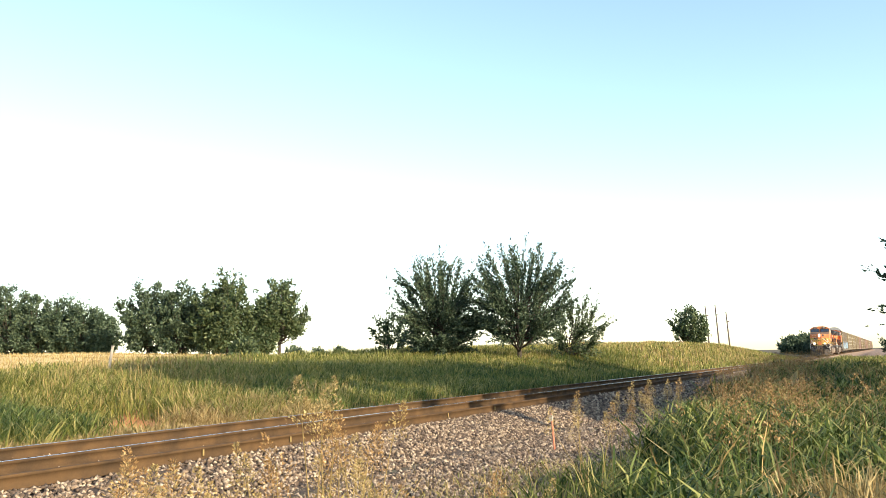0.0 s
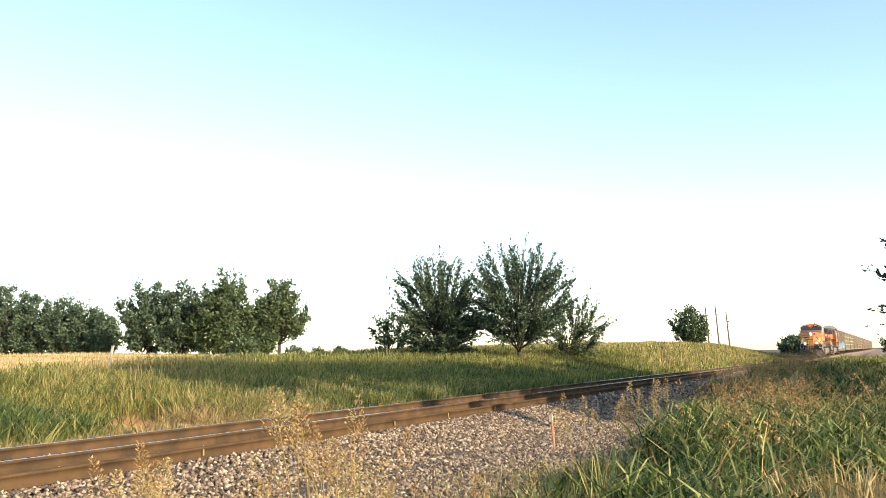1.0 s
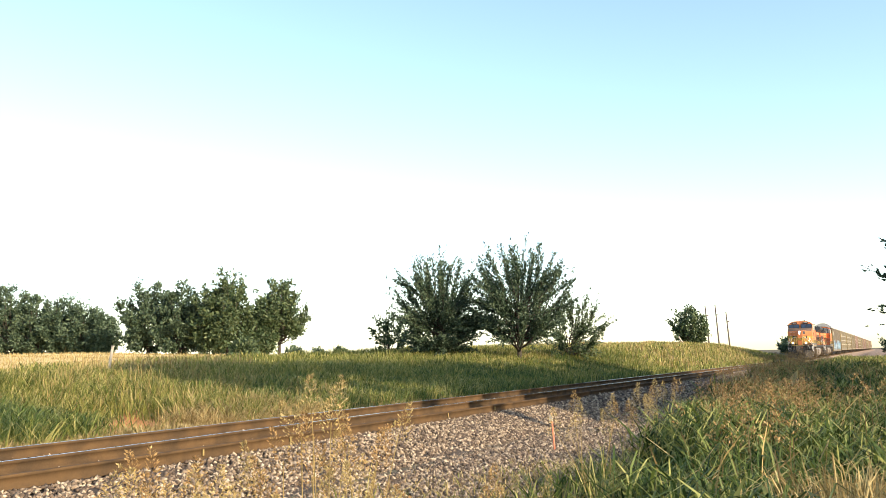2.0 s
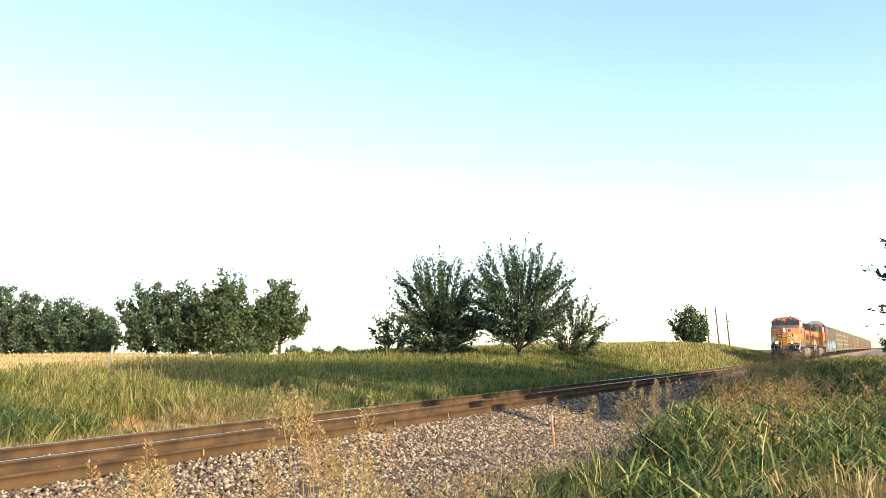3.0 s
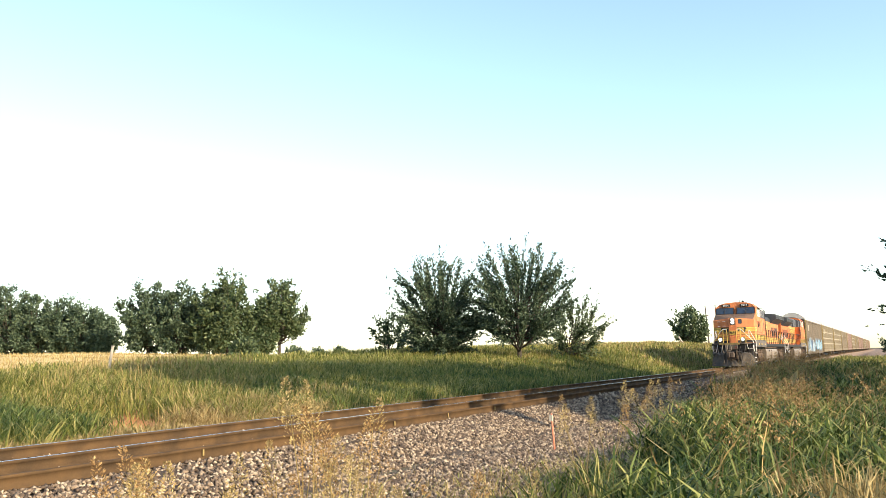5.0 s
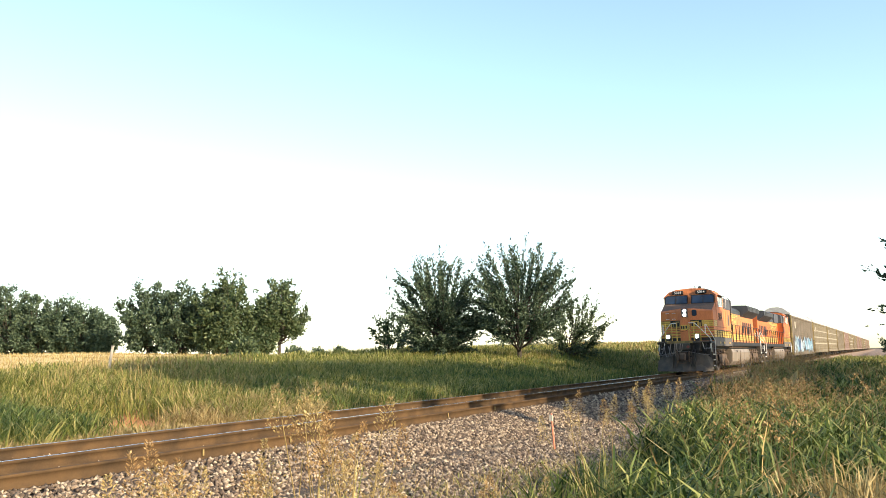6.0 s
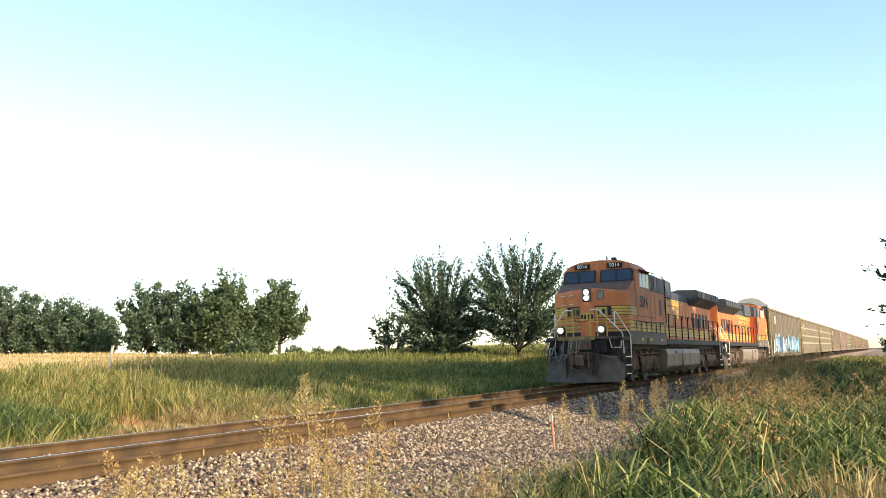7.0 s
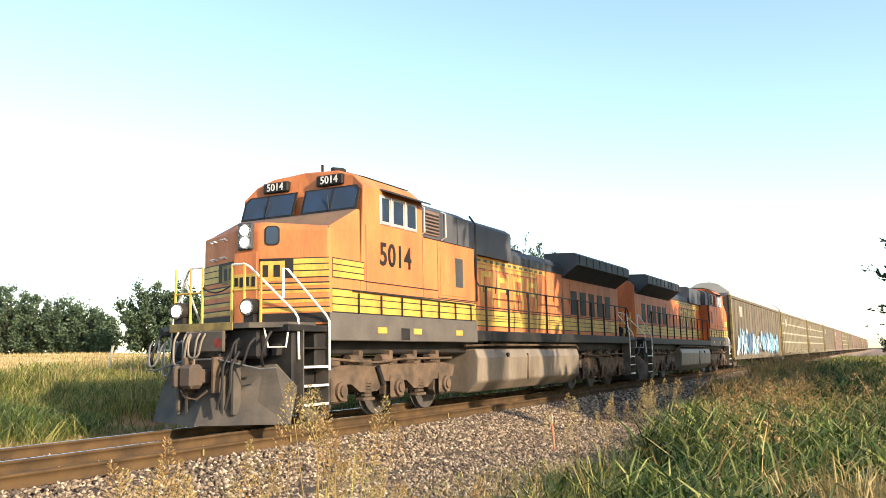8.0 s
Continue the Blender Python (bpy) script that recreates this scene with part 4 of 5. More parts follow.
def autorack(name, side_mat, alt_mat, label, graffiti=False, bands=False):
    """Covered car carrier, 27.4 m, origin under its front end."""
    e = empty(name)
    tagged(e, label, "rail car", "car carriers of the train")
    L = 27.2
    part("body", prism([(-1.46, 1.05), (-1.46, 4.78), (1.46, 4.78), (1.46, 1.05)], 0.12, L - 0.12), side_mat, e)
    rf = part("roof", prism([(-1.50, 4.76), (-1.42, 5.02), (-0.75, 5.55), (-0.3, 5.68), (0.3, 5.68), (0.75, 5.55), (1.42, 5.02), (1.50, 4.76)], 0.0, L), M["rack_roof"], e, "pale weathered metal roof")
    part("underframe", box(0.3, L - 0.3, -1.35, 1.35, 0.75, 1.07, 0.03), M["rack_dark"], e)
    for sd in (-1, 1):
        part("side_sill", box(0.15, L - 0.15, sd * 1.46 - 0.06, sd * 1.46 + 0.06, 0.62 if graffiti else 0.72, 1.10, 0.02), alt_mat, e)
        part("top_rail", box(0.1, L - 0.1, sd * 1.48 - 0.05, sd * 1.48 + 0.05, 4.60, 4.78, 0.015), alt_mat, e)
        n = 20
        for k in range(n + 1):
            x = 0.2 + (L - 0.4) * k / n
            wide = 0.16 if k in (0, n) else 0.07
            part("side_post", box(x - wide, x + wide, sd * 1.46 - 0.03, sd * 1.46 + 0.09, 1.06, 4.62, 0.012), alt_mat, e)
        if bands:
            for z in (1.9, 2.75, 3.65):
                part("side_band", box(0.3, L - 0.3, sd * 1.46 - 0.02, sd * 1.46 + 0.045, z, z + 0.16, 0.01), M["rack_pale"], e)
        bm = bmesh.new()
        for k in range(n):
            x = 0.2 + (L - 0.4) * (k + 0.5) / n
            for z in np.arange(1.3, 4.5, 0.26):
                box(x - 0.5, x + 0.5, sd * 1.463 - 0.012, sd * 1.463 + 0.016, z, z + 0.12, bm=bm)
        tagged(part("perforation", bm, side_mat, e), kind="stuff")
        part("placard", box(3.2, 4.4, sd * 1.505 - 0.02, sd * 1.505 + 0.05, 3.5, 4.2), M["rack_pale"], e)
    for x, sg in ((0.0, 1), (L, -1)):
        d = empty("end_door")
        d.parent = e
        a, b = min(x, x + sg * 0.14), max(x, x + sg * 0.14)
        part("door_leaf", box(a, b, -1.40, -0.02, 1.05, 4.95, 0.03), M["rack_dark"] if graffiti else side_mat, d)
        part("door_leaf", box(a, b, 0.02, 1.40, 1.05, 4.95, 0.03), M["rack_dark"] if graffiti else side_mat, d)
        for sd in (-1, 1):
            part("corner_post", box(a - 0.03, b + 0.03, sd * 1.46 - 0.08, sd * 1.46 + 0.08, 0.7, 4.8, 0.02), M["yellow_dirty_shaded"], d, "dull yellow corner post")
            part("ladder", tube([(x + sg * 0.5, sd * 1.56, 0.8), (x + sg * 0.5, sd * 1.56, 2.4)], 0.02), M["rack_dark"], d)
        part("buffer_beam", box(min(x - sg * 0.1, x + sg * 0.4), max(x - sg * 0.1, x + sg * 0.4), -1.3, 1.3, 0.7, 1.1, 0.03), M["rack_dark"], d)
        part("coupler", box(min(x - sg * 0.75, x + sg * 0.3), max(x - sg * 0.75, x + sg * 0.3), -0.15, 0.15, 0.75, 1.0, 0.04), M["truck"], e)
    for x in (2.6, L - 2.6):
        tr = empty("truck")
        tr.parent = e
        for sd in (-1, 1):
            part("side_frame", prism([(x - 1.2, 0.62), (x - 1.2, 0.40), (x - 0.6, 0.35), (x - 0.4, 0.20), (x + 0.4, 0.20), (x + 0.6, 0.35), (x + 1.2, 0.40), (x + 1.2, 0.62), (x + 0.5, 0.74), (x - 0.5, 0.74)],
                                     sd * 1.05 - 0.08, sd * 1.05 + 0.08, axis="y"), M["rack_dark"], tr)
            for dx in (-0.88, 0.88):
                bm = disc(x + dx, sd * 0.75, 0.42, 0.42, 0.13, "y", 20)
                disc(x + dx, sd * 1.12, 0.45, 0.12, 0.12, "y", 10, bm)
                part("wheel", bm, M["wheel"], tr)
        part("bolster", box(x - 0.3, x + 0.3, -1.0, 1.0, 0.45, 0.8, 0.03), M["rack_dark"], tr)
    if graffiti:
        rng = random.Random(5)
        for k in range(54):
            x0 = 0.8 + rng.random() * 22
            z0 = 0.95 + rng.random() * 0.45
            m = M[rng.choice(["paint_white", "paint_white", "paint_blue", "paint_blue", "paint_navy"])]
            pts = []
            a = rng.random() * 6
            n = 9
            for i in range(n):
                pts.append((x0 + 0.20 * i * rng.choice((0.7, 1.0)), z0 + 0.66 * (1 + math.sin(a + i * 0.85)) * (0.6 + 0.4 * rng.random())))
            w = 0.10 + 0.13 * rng.random()
            vs = []
            y = -1.556 - 0.0012 * k
            for i, (px, pz) in enumerate(pts):
                q = pts[min(i + 1, n - 1)]
                r = pts[max(i - 1, 0)]
                dx, dz = q[0] - r[0], q[1] - r[1]
                ln = math.hypot(dx, dz) or 1
                vs += [(px - dz / ln * w, y, pz + dx / ln * w), (px + dz / ln * w, y, pz - dx / ln * w)]
            fs = [(2 * i, 2 * i + 1, 2 * i + 3, 2 * i + 2) for i in range(n - 1)]
            part("spray_stroke", poly(vs, fs), m, e, "spray painted stroke")
    return e


TRAIN = []
lead = locomotive("locomotive", "orange", True, "orange yellow and dark green diesel freight locomotive, headlights lit, leading")
TRAIN.append((lead, 0.0, 22.0, False))
LEAD_WHEELS = list(WHEELS)
trail = locomotive("locomotive", "orange_bright", False, "bright orange diesel freight locomotive running long hood first behind another", False)
TRAIN.append((trail, 22.9, 22.0, True))
TRAIL_WHEELS = WHEELS[len(LEAD_WHEELS):]
first = autorack("autorack_car", M["rack_tan"], M["rack_tan"], "tan covered car carrier with blue and white graffiti along its foot", True)
TRAIN.append((first, 45.6, 27.2, False))
kinds = [autorack("autorack_car", M["rack_yellow"], M["rack_yellow"], "yellowish covered car carrier with pale horizontal bands", False, True),
         autorack("autorack_car", M["rack_tan"], M["rack_yellow"], "weathered tan covered car carrier with ribbed sides"),
         autorack("autorack_car", M["rack_rust"], M["rack_rust"], "rust brown covered car carrier with ribbed sides")]
order = [0, 0, 1, 2, 0, 1, 2, 2, 1, 0, 2, 1, 2]
used = set()
for k, o in enumerate(order):
    ob = kinds[o] if o not in used else copy_thing(kinds[o], Matrix.Identity(4))
    used.add(o)
    TRAIN.append((ob, 45.6 + 28.5 * (k + 1), 27.2, False))
# ---------------------------------------------------------------- trees
def leaf_quads(pos, direc, size, rng, ratio=0.5):
    """Flat leaves at pos, along direc, tilted at random. Arrays in, (verts, faces) out."""
    n = len(pos)
    d = direc / np.maximum(np.linalg.norm(direc, axis=1, keepdims=True), 1e-6)
    r = rng.normal(size=(n, 3))
    s = np.cross(d, r)
    s /= np.maximum(np.linalg.norm(s, axis=1, keepdims=True), 1e-6)
    L = (size * (0.6 + 0.8 * rng.random(n)))[:, None]
    a = pos
    b = pos + d * L * 0.5 + s * L * ratio * 0.5
    c = pos + d * L
    e = pos + d * L * 0.5 - s * L * ratio * 0.5
    v = np.stack([a, b, c, e], 1).reshape(-1, 3)
    f = np.arange(4 * n).reshape(n, 4)
    return v, f


def tree(base, height, width, label, seed, limbs=34, twigs=14, leaves=16, leaf=0.16, twig=0.9, trunk_frac=0.12, low=0.15, lean=(0, 0), mat_leaf="leaf", spiky=0.5, r0=None, depth_w=None, bare=0.0, along=0.6, loose=0.55, puff=0.10, first=0.30, wide=0.85, reach=(), rise=0.22):
    """Tapered trunk, limbs that rise and spread inside an egg-shaped crown, leafy twigs at their ends."""
    rng = np.random.default_rng(seed)
    bx, by, bz = base
    r0 = r0 or 0.022 * height
    e = empty("tree", Matrix.Translation((bx, by, bz)))
    tagged(e, label, "tree")
    bm = bmesh.new()
    top = np.array([lean[0] * 0.5, lean[1] * 0.5, height * (trunk_frac + max(rise, 0.25))])
    tube([(0, 0, -0.3), (0.02, 0, 0.2), tuple(top * 0.5 + (0.05, 0.03, 0)), tuple(top)], r0, 8, bm, [r0 * 1.35, r0 * 1.05, r0 * 0.85, r0 * 0.55])
    P, D = [], []
    wy = depth_w or width
    for k in range(limbs):
        u = (k + rng.random()) / limbs
        az = k * 2.39996 + rng.normal() * 0.3
        # end point on the crown's egg
        zz = low + (1 - low) * u
        rad = math.sin(math.pi * min(max((zz - low * 0.4) / (1.04 - low * 0.4), 0), 1) ** wide) ** 0.7
        rad *= 0.72 + 0.28 * rng.random()
        end = np.array([math.cos(az) * width / 2 * rad + lean[0] * zz, math.sin(az) * wy / 2 * rad + lean[1] * zz, height * zz * (0.94 + 0.08 * rng.random())])
        t0 = min(trunk_frac + rise * rng.random(), 0.8 * zz)
        start = np.array([lean[0] * 0.3 * t0, lean[1] * 0.3 * t0, height * t0])
        ctrl = start + (end - start) * np.array([0.55, 0.55, 0.30]) + rng.normal(size=3) * 0.04 * height
        ts = np.linspace(0, 1, 6)[:, None]
        path = (1 - ts) ** 2 * start + 2 * ts * (1 - ts) * ctrl + ts ** 2 * end
        lr = r0 * (0.42 + 0.15 * rng.random())
        tube([tuple(p) for p in path], lr, 5, bm, [lr * (1 - 0.85 * i / 5) for i in range(6)])
        for j in range(twigs):
            tt = first + (1 - first) * rng.random() ** 0.8
            p = (1 - tt) ** 2 * start + 2 * tt * (1 - tt) * ctrl + tt ** 2 * end
            out = np.array([p[0] - lean[0] * zz, p[1] - lean[1] * zz, (p[2] - height * 0.45) * 0.6])
            out /= max(np.linalg.norm(out), 0.3)
            tan = (end - ctrl) / max(np.linalg.norm(end - ctrl), 0.1)
            d = out * spiky + tan * along + rng.normal(size=3) * loose + np.array([0, 0, 0.35])
            d /= np.linalg.norm(d)
            ln = twig * (0.5 + 0.9 * rng.random())
            q = p + d * ln
            if j % 2 == 0 and twig > 0.3:
                tube([tuple(p), tuple(p + d * ln * 0.5 + (0, 0, 0.03)), tuple(q)], 0.02, 3, bm, [0.018, 0.012, 0.005])
            m = leaves if rng.random() > bare else leaves // 4
            tl = rng.random(m) ** 0.8
            pp = p + d * ln * tl[:, None] + rng.normal(size=(m, 3)) * puff
            P.append(pp)
            D.append(d * (0.4 + along * 0.5) + rng.normal(size=(m, 3)) * 0.6)
    # long boughs that stand out of the crown, leafy towards their tips
    for q in reach:
        end = np.array(q) - np.array(base)
        start = np.array([0, 0, end[2] * 0.72])
        path = [start + (end - start) * u + np.array([0, 0, 0.25 * math.sin(3.0 * u)]) for u in np.linspace(0, 1, 6)]
        tube([tuple(p) for p in path], 0.05, 5, bm, [0.06 * (1 - 0.8 * i / 5) for i in range(6)])
        for u in np.linspace(0.45, 1.0, 14):
            p = start + (end - start) * u + np.array([0, 0, 0.25 * math.sin(3.0 * u)])
            d = (end - start) / np.linalg.norm(end - start) * 0.9 + rng.normal(size=3) * 0.22
            m = 20
            P.append(p + d * 0.5 * rng.random((m, 1)) + rng.normal(size=(m, 3)) * 0.035)
            D.append(d + rng.normal(size=(m, 3)) * 0.4)
    part("trunk", bm, M["bark"], e, "rough brown trunk and limbs", smooth=True)
    v, f = leaf_quads(np.concatenate(P), np.concatenate(D), leaf, rng)
    cr = new("crown", mesh_np("crown", v, f, M[mat_leaf]))
    cr.parent = e
    tagged(cr, "dense green leaves", kind="stuff")
    return e


def spot(x, y, sink=0.0):
    return (x, y, float(ground_z(x, y)) - sink)


# two leafy trees on the bank, with smaller ones beside them
ELM = dict(leaf=0.17, along=1.6, loose=0.35, puff=0.055, first=0.22, wide=1.1, rise=0.5)
tree(spot(47.6, 15.1), 6.1, 5.1, "broad elm with spiky outer twigs on the grassy bank", 3, 66, 18, 30, twig=1.4, trunk_frac=0.03, low=0.03, spiky=0.75, lean=(0.2, 0.7), **ELM)
tree(spot(48.9, 10.3), 6.7, 6.0, "tall spreading elm with upswept feathery branches", 4, 62, 17, 30, twig=1.4, trunk_frac=0.10, low=0.24, spiky=0.8, **{**ELM, "wide": 1.25})
tree(spot(54.2, 9.0), 3.5, 3.4, "small leaning tree with sparse reaching branches", 5, 26, 12, 22, twig=1.2, trunk_frac=0.08, low=0.08, lean=(0.3, -1.0), spiky=0.8, mat_leaf="leaf_b", **ELM)
tree(spot(49.5, 20.2), 3.1, 2.2, "young sapling with sparse leaves beside taller trees", 6, 14, 9, 14, 0.22, 0.6, 0.1, 0.1, mat_leaf="leaf_b", spiky=0.6, along=1.0, loose=0.4, puff=0.06)
# clump at the field's edge
ROUND = dict(leaf=0.40, twig=0.8, spiky=0.5, puff=0.20, loose=0.8, first=0.4)
for x, y, h, w, sd, ml, lo in ((78.1, 74.2, 9.2, 7.8, 11, "leaf", 0.10), (78.5, 69.1, 8.8, 7.0, 12, "leaf", 0.08), (79.5, 64.4, 8.4, 6.2, 16, "leaf_b", 0.06), (79.5, 62.0, 10.2, 5.6, 13, "leaf_b", 0.06), (84.4, 58.0, 9.8, 6.8, 14, "leaf_b", 0.30), (82.0, 59.5, 5.0, 4.6, 15, "leaf_b", 0.05)):
    tree(spot(x, y), h, w, "rounded broadleaf tree in a clump at the field edge", sd, 46, 9, 32, trunk_frac=0.14, low=lo, mat_leaf=ml, **ROUND)
# hedge of trees farther along the field
for x, y, h, w, sd in ((77.5, 113, 12.4, 9, 27), (79, 108.8, 11.8, 8.5, 21), (80.2, 104.5, 11.0, 8, 22), (81.3, 100.3, 9.6, 7.4, 23), (82.3, 96.3, 8.9, 7, 24), (83.2, 92.4, 7.4, 6.4, 25), (83.7, 89.3, 6.3, 4.6, 26)):
    tree(spot(x, y), h, w, "bushy dark green tree in a row beside the stubble", sd, 42, 9, 30, trunk_frac=0.05, low=0.03, mat_leaf="leaf", **ROUND)
# lone tree and shrubs by the cutting
tree(spot(108.8, 12.2), 4.8, 4.4, "small round tree on the grassy rise", 31, 34, 12, 18, 0.30, 0.8, 0.05, 0.05, mat_leaf="leaf_b", spiky=0.5, along=0.9, loose=0.5, puff=0.12)
for x, y, h, w, sd in ((215, 10.6, 3.9, 5.0, 33), (226, 8.8, 4.2, 6, 34), (240, 8.6, 4.4, 7, 35)):
    tree(spot(x, y), h, w, "dark bushy tree beyond the cutting", sd, 28, 10, 16, 0.7, 1.0, 0.05, 0.03, mat_leaf="leaf", spiky=0.4, puff=0.3)
for x, y, h, w, sd in ((245.5, 171, 3.6, 4.0, 36), (249.5, 164, 4.2, 6.4, 37), (209, 153, 4.0, 6, 38), (193, 56, 3.0, 6, 39)):
    tree(spot(x, y), h, w, "small far tree on the field's horizon", sd, 20, 8, 12, 0.8, 0.9, 0.05, 0.05, mat_leaf="leaf", spiky=0.4, puff=0.3)
for x, y, h, w, sd in ((47.5, 31.4, 1.5, 1.7, 46),):
    tree(spot(x, y), h, w, "low leafy shrub at the top of the bank", sd, 20, 9, 14, 0.25, 0.4, 0.05, 0.05, mat_leaf="leaf_b", spiky=0.4, puff=0.15)
# dark growth beyond the weeds, where the line runs out of sight
for x, y, h, w, sd in ((112, -12.6, 2.8, 4.4, 71), (128, -13.0, 3.6, 6.0, 72), (190, -12.0, 3.4, 9.0, 73)):
    tree(spot(x, y), h, w, "dark bushy tree on the near side of the line", sd, 28, 10, 16, 0.45, 0.8, 0.05, 0.03, mat_leaf="leaf", spiky=0.4, puff=0.25)
# tree at the near side of the line, then unseen trees added to shade the track
tree(spot(39.0, -13.6), 7.6, 5.6, "ragged tree with reaching twigs beside the line", 41, 40, 10, 34, twig=1.5, trunk_frac=0.08, low=0.06, mat_leaf="leaf", spiky=0.9, bare=0.15, leaf=0.17, along=1.4, loose=0.25, puff=0.05, reach=((40, -10.55, 5.35), (40, -10.75, 5.1), (40, -10.85, 4.3), (40, -10.55, 2.75), (40.5, -11.0, 3.0)))
# out of view; heights and crown bottoms are set by where shade must fall
for x, y, h, w, sd, lo, fi in ((16.0, -16.0, 14.6, 3.6, 48, 0.84, 0.88), (19.6, -16.2, 15.4, 3.8, 50, 0.84, 0.88), (24.6, -16.2, 14.4, 4.6, 42, 0.66, 0.65), (28.2, -15.8, 13.8, 5.4, 43, 0.64, 0.6),
                               (32.2, -15.8, 12.0, 5.6, 44, 0.62, 0.55), (36.4, -15.6, 10.2, 6.0, 45, 0.42, 0.3), (41.6, -15.8, 9.6, 5.6, 49, 0.56, 0.5), (46.6, -15.8, 10.2, 4.8, 52, 0.76, 0.75),
                               (21.2, -15.8, 5.3, 3.2, 53, 0.80, 0.85), (23.2, -15.8, 5.9, 3.8, 54, 0.76, 0.8), (26.6, -15.4, 6.7, 4.2, 55, 0.68, 0.7), (30.2, -15.4, 7.3, 4.6, 56, 0.62, 0.6)):
    tree(spot(x, y), h, w, "tall unseen tree added to shade the track" if h > 8 else "lower unseen tree added to shade the ballast", sd, 44, 12, 16, trunk_frac=0.34, low=lo, mat_leaf="leaf", leaf=0.7, twig=0.7, spiky=0.4, puff=0.3, loose=0.7, first=fi, r0=0.13)


# ---------------------------------------------------------------- grass
def blades(pos, height, width, rng, lean=0.35, bend=0.5, wind=(0.0, 0.0), far=False):
    """Bent tapering blades, of three pieces each, or two where they stand far off."""
    n = len(pos)
    az = rng.random(n) * 2 * math.pi
    d = np.stack([np.cos(az), np.sin(az), np.zeros(n)], 1)
    face = rng.random(n) * 2 * math.pi
    s = np.stack([np.cos(face), np.sin(face), np.zeros(n)], 1)
    ln = (lean * rng.random(n))[:, None] * d + np.array([wind[0], wind[1], 0])
    h = height[:, None]
    up = np.array([0, 0, 1.0])
    bd = (bend * rng.random(n) ** 1.5)[:, None]
    p0 = pos
    p1 = pos + h * (0.5 * up + 0.5 * ln)
    p2 = pos + h * (0.85 * up + 0.95 * ln + bd * d * 0.25)
    p3 = pos + h * ((1.0 - 0.35 * bd) * up + 1.25 * ln + bd * d * 0.7)
    w = width[:, None] * s / 2
    v = np.stack([p0 - w * 0.8, p0 + w * 0.8, p1 - w, p1 + w, p2 - w * 0.7, p2 + w * 0.7, p3 - w * 0.12, p3 + w * 0.12], 1).reshape(-1, 3)
    b = np.arange(n)[:, None] * 8
    if far:
        return v, np.concatenate([b + np.array([0, 1, 5, 4]), b + np.array([4, 5, 7, 6])], 1).reshape(-1, 4)
    f = np.concatenate([b + np.array([0, 1, 3, 2]), b + np.array([2, 3, 5, 4]), b + np.array([4, 5, 7, 6])], 1).reshape(-1, 4)
    return v, f


def patch(name, label, x0, x1, y0, y1, n, h0, h1, w, material, seed, lean=0.35, bend=0.5, keep=None, clump=0.0, follow=True, wind=(0, 0), lift=0.0):
    rng = np.random.default_rng(seed)
    x = x0 + (x1 - x0) * rng.random(n)
    y = y0 + (y1 - y0) * rng.random(n)
    if clump:
        k = rng.integers(0, max(n // 14, 1), n)
        cx, cy = x[k], y[k]
        x, y = cx + rng.normal(size=n) * clump, cy + rng.normal(size=n) * clump
    if follow:
        y = y + np.interp(x, KNOT, SIDE)
    h = h0 + (h1 - h0) * rng.random(n)
    # patchy growth
    g = 0.5 + 0.5 * np.sin(x * 0.9 + 2.0 * np.sin(y * 0.7 + seed)) * np.sin(y * 1.1 + 1.7 * np.sin(x * 0.45))
    h *= 0.72 + 0.4 * g
    if keep is not None:
        m = keep(x, y, rng)
        x, y, h = x[m], y[m], h[m]
    d = y - np.interp(x, KNOT, SIDE)
    z = ground_z(x, y)
    z = np.where(np.abs(d) < 3.4, np.maximum(z, bed_z(d) + np.interp(x, KNOT, RISE)), z) - 0.03
    z = z + lift * (0.55 + 0.6 * g[m] if keep is not None else 0.55 + 0.6 * g) * rng.random(len(x)) ** 0.8
    v, f = blades(np.stack([x, y, z], 1), h, w * (0.7 + 0.6 * rng.random(len(x))), rng, lean, bend, wind, x0 > 18 or x1 < 8)
    ob = new(name, mesh_np(name, v, f, M[material]))
    return tagged(ob, label, "grass", kind="stuff")


def red_bank(x, y, rng):
    """Bare patch of red earth beside the far rail."""
    e = ((x - 14.3) / 2.0) ** 2 + ((y - 5.2) / 2.5) ** 2
    return rng.random(len(x)) < np.clip(1.6 * e - 1.0, 0.015, 1)


# far bank
patch("bank_grass", "tall green and yellowing grass on the bank", 6, 34, 3.6, 17, 76000, 0.34, 0.86, 0.019, "grass", 1, lean=0.55, bend=1.3, keep=red_bank, clump=0.22)
patch("bank_grass", "tall green grass on the bank", 24, 62, 3.3, 17, 52000, 0.40, 0.82, 0.030, "grass", 2, lean=0.45, bend=1.0)
patch("bank_grass", "grass where the bank meets the field", 14, 40, 14, 23, 20000, 0.30, 0.72, 0.032, "grass", 10, lean=0.5, bend=1.0, clump=0.3)
patch("bank_grass", "tall grass along the crest of the bank", 32, 66, 15, 27, 16000, 0.45, 0.85, 0.042, "grass", 23, lean=0.4, bend=1.0)
patch("bank_grass", "green grass on the rise by the cutting", 58, 160, 3.2, 24, 46000, 0.30, 0.65, 0.06, "grass", 3, lean=0.45)
patch("bank_grass", "deep green grass in the ditch by the track", 19, 60, 3.2, 9, 26000, 0.40, 0.80, 0.026, "grass_deep", 4, lean=0.5, bend=1.2)
patch("bank_grass", "deep green clump of grass at the bank's foot", 7.5, 13.2, 4.0, 8.8, 12000, 0.45, 0.92, 0.020, "grass_deep", 5, lean=0.55, bend=1.8, keep=red_bank, clump=0.16)
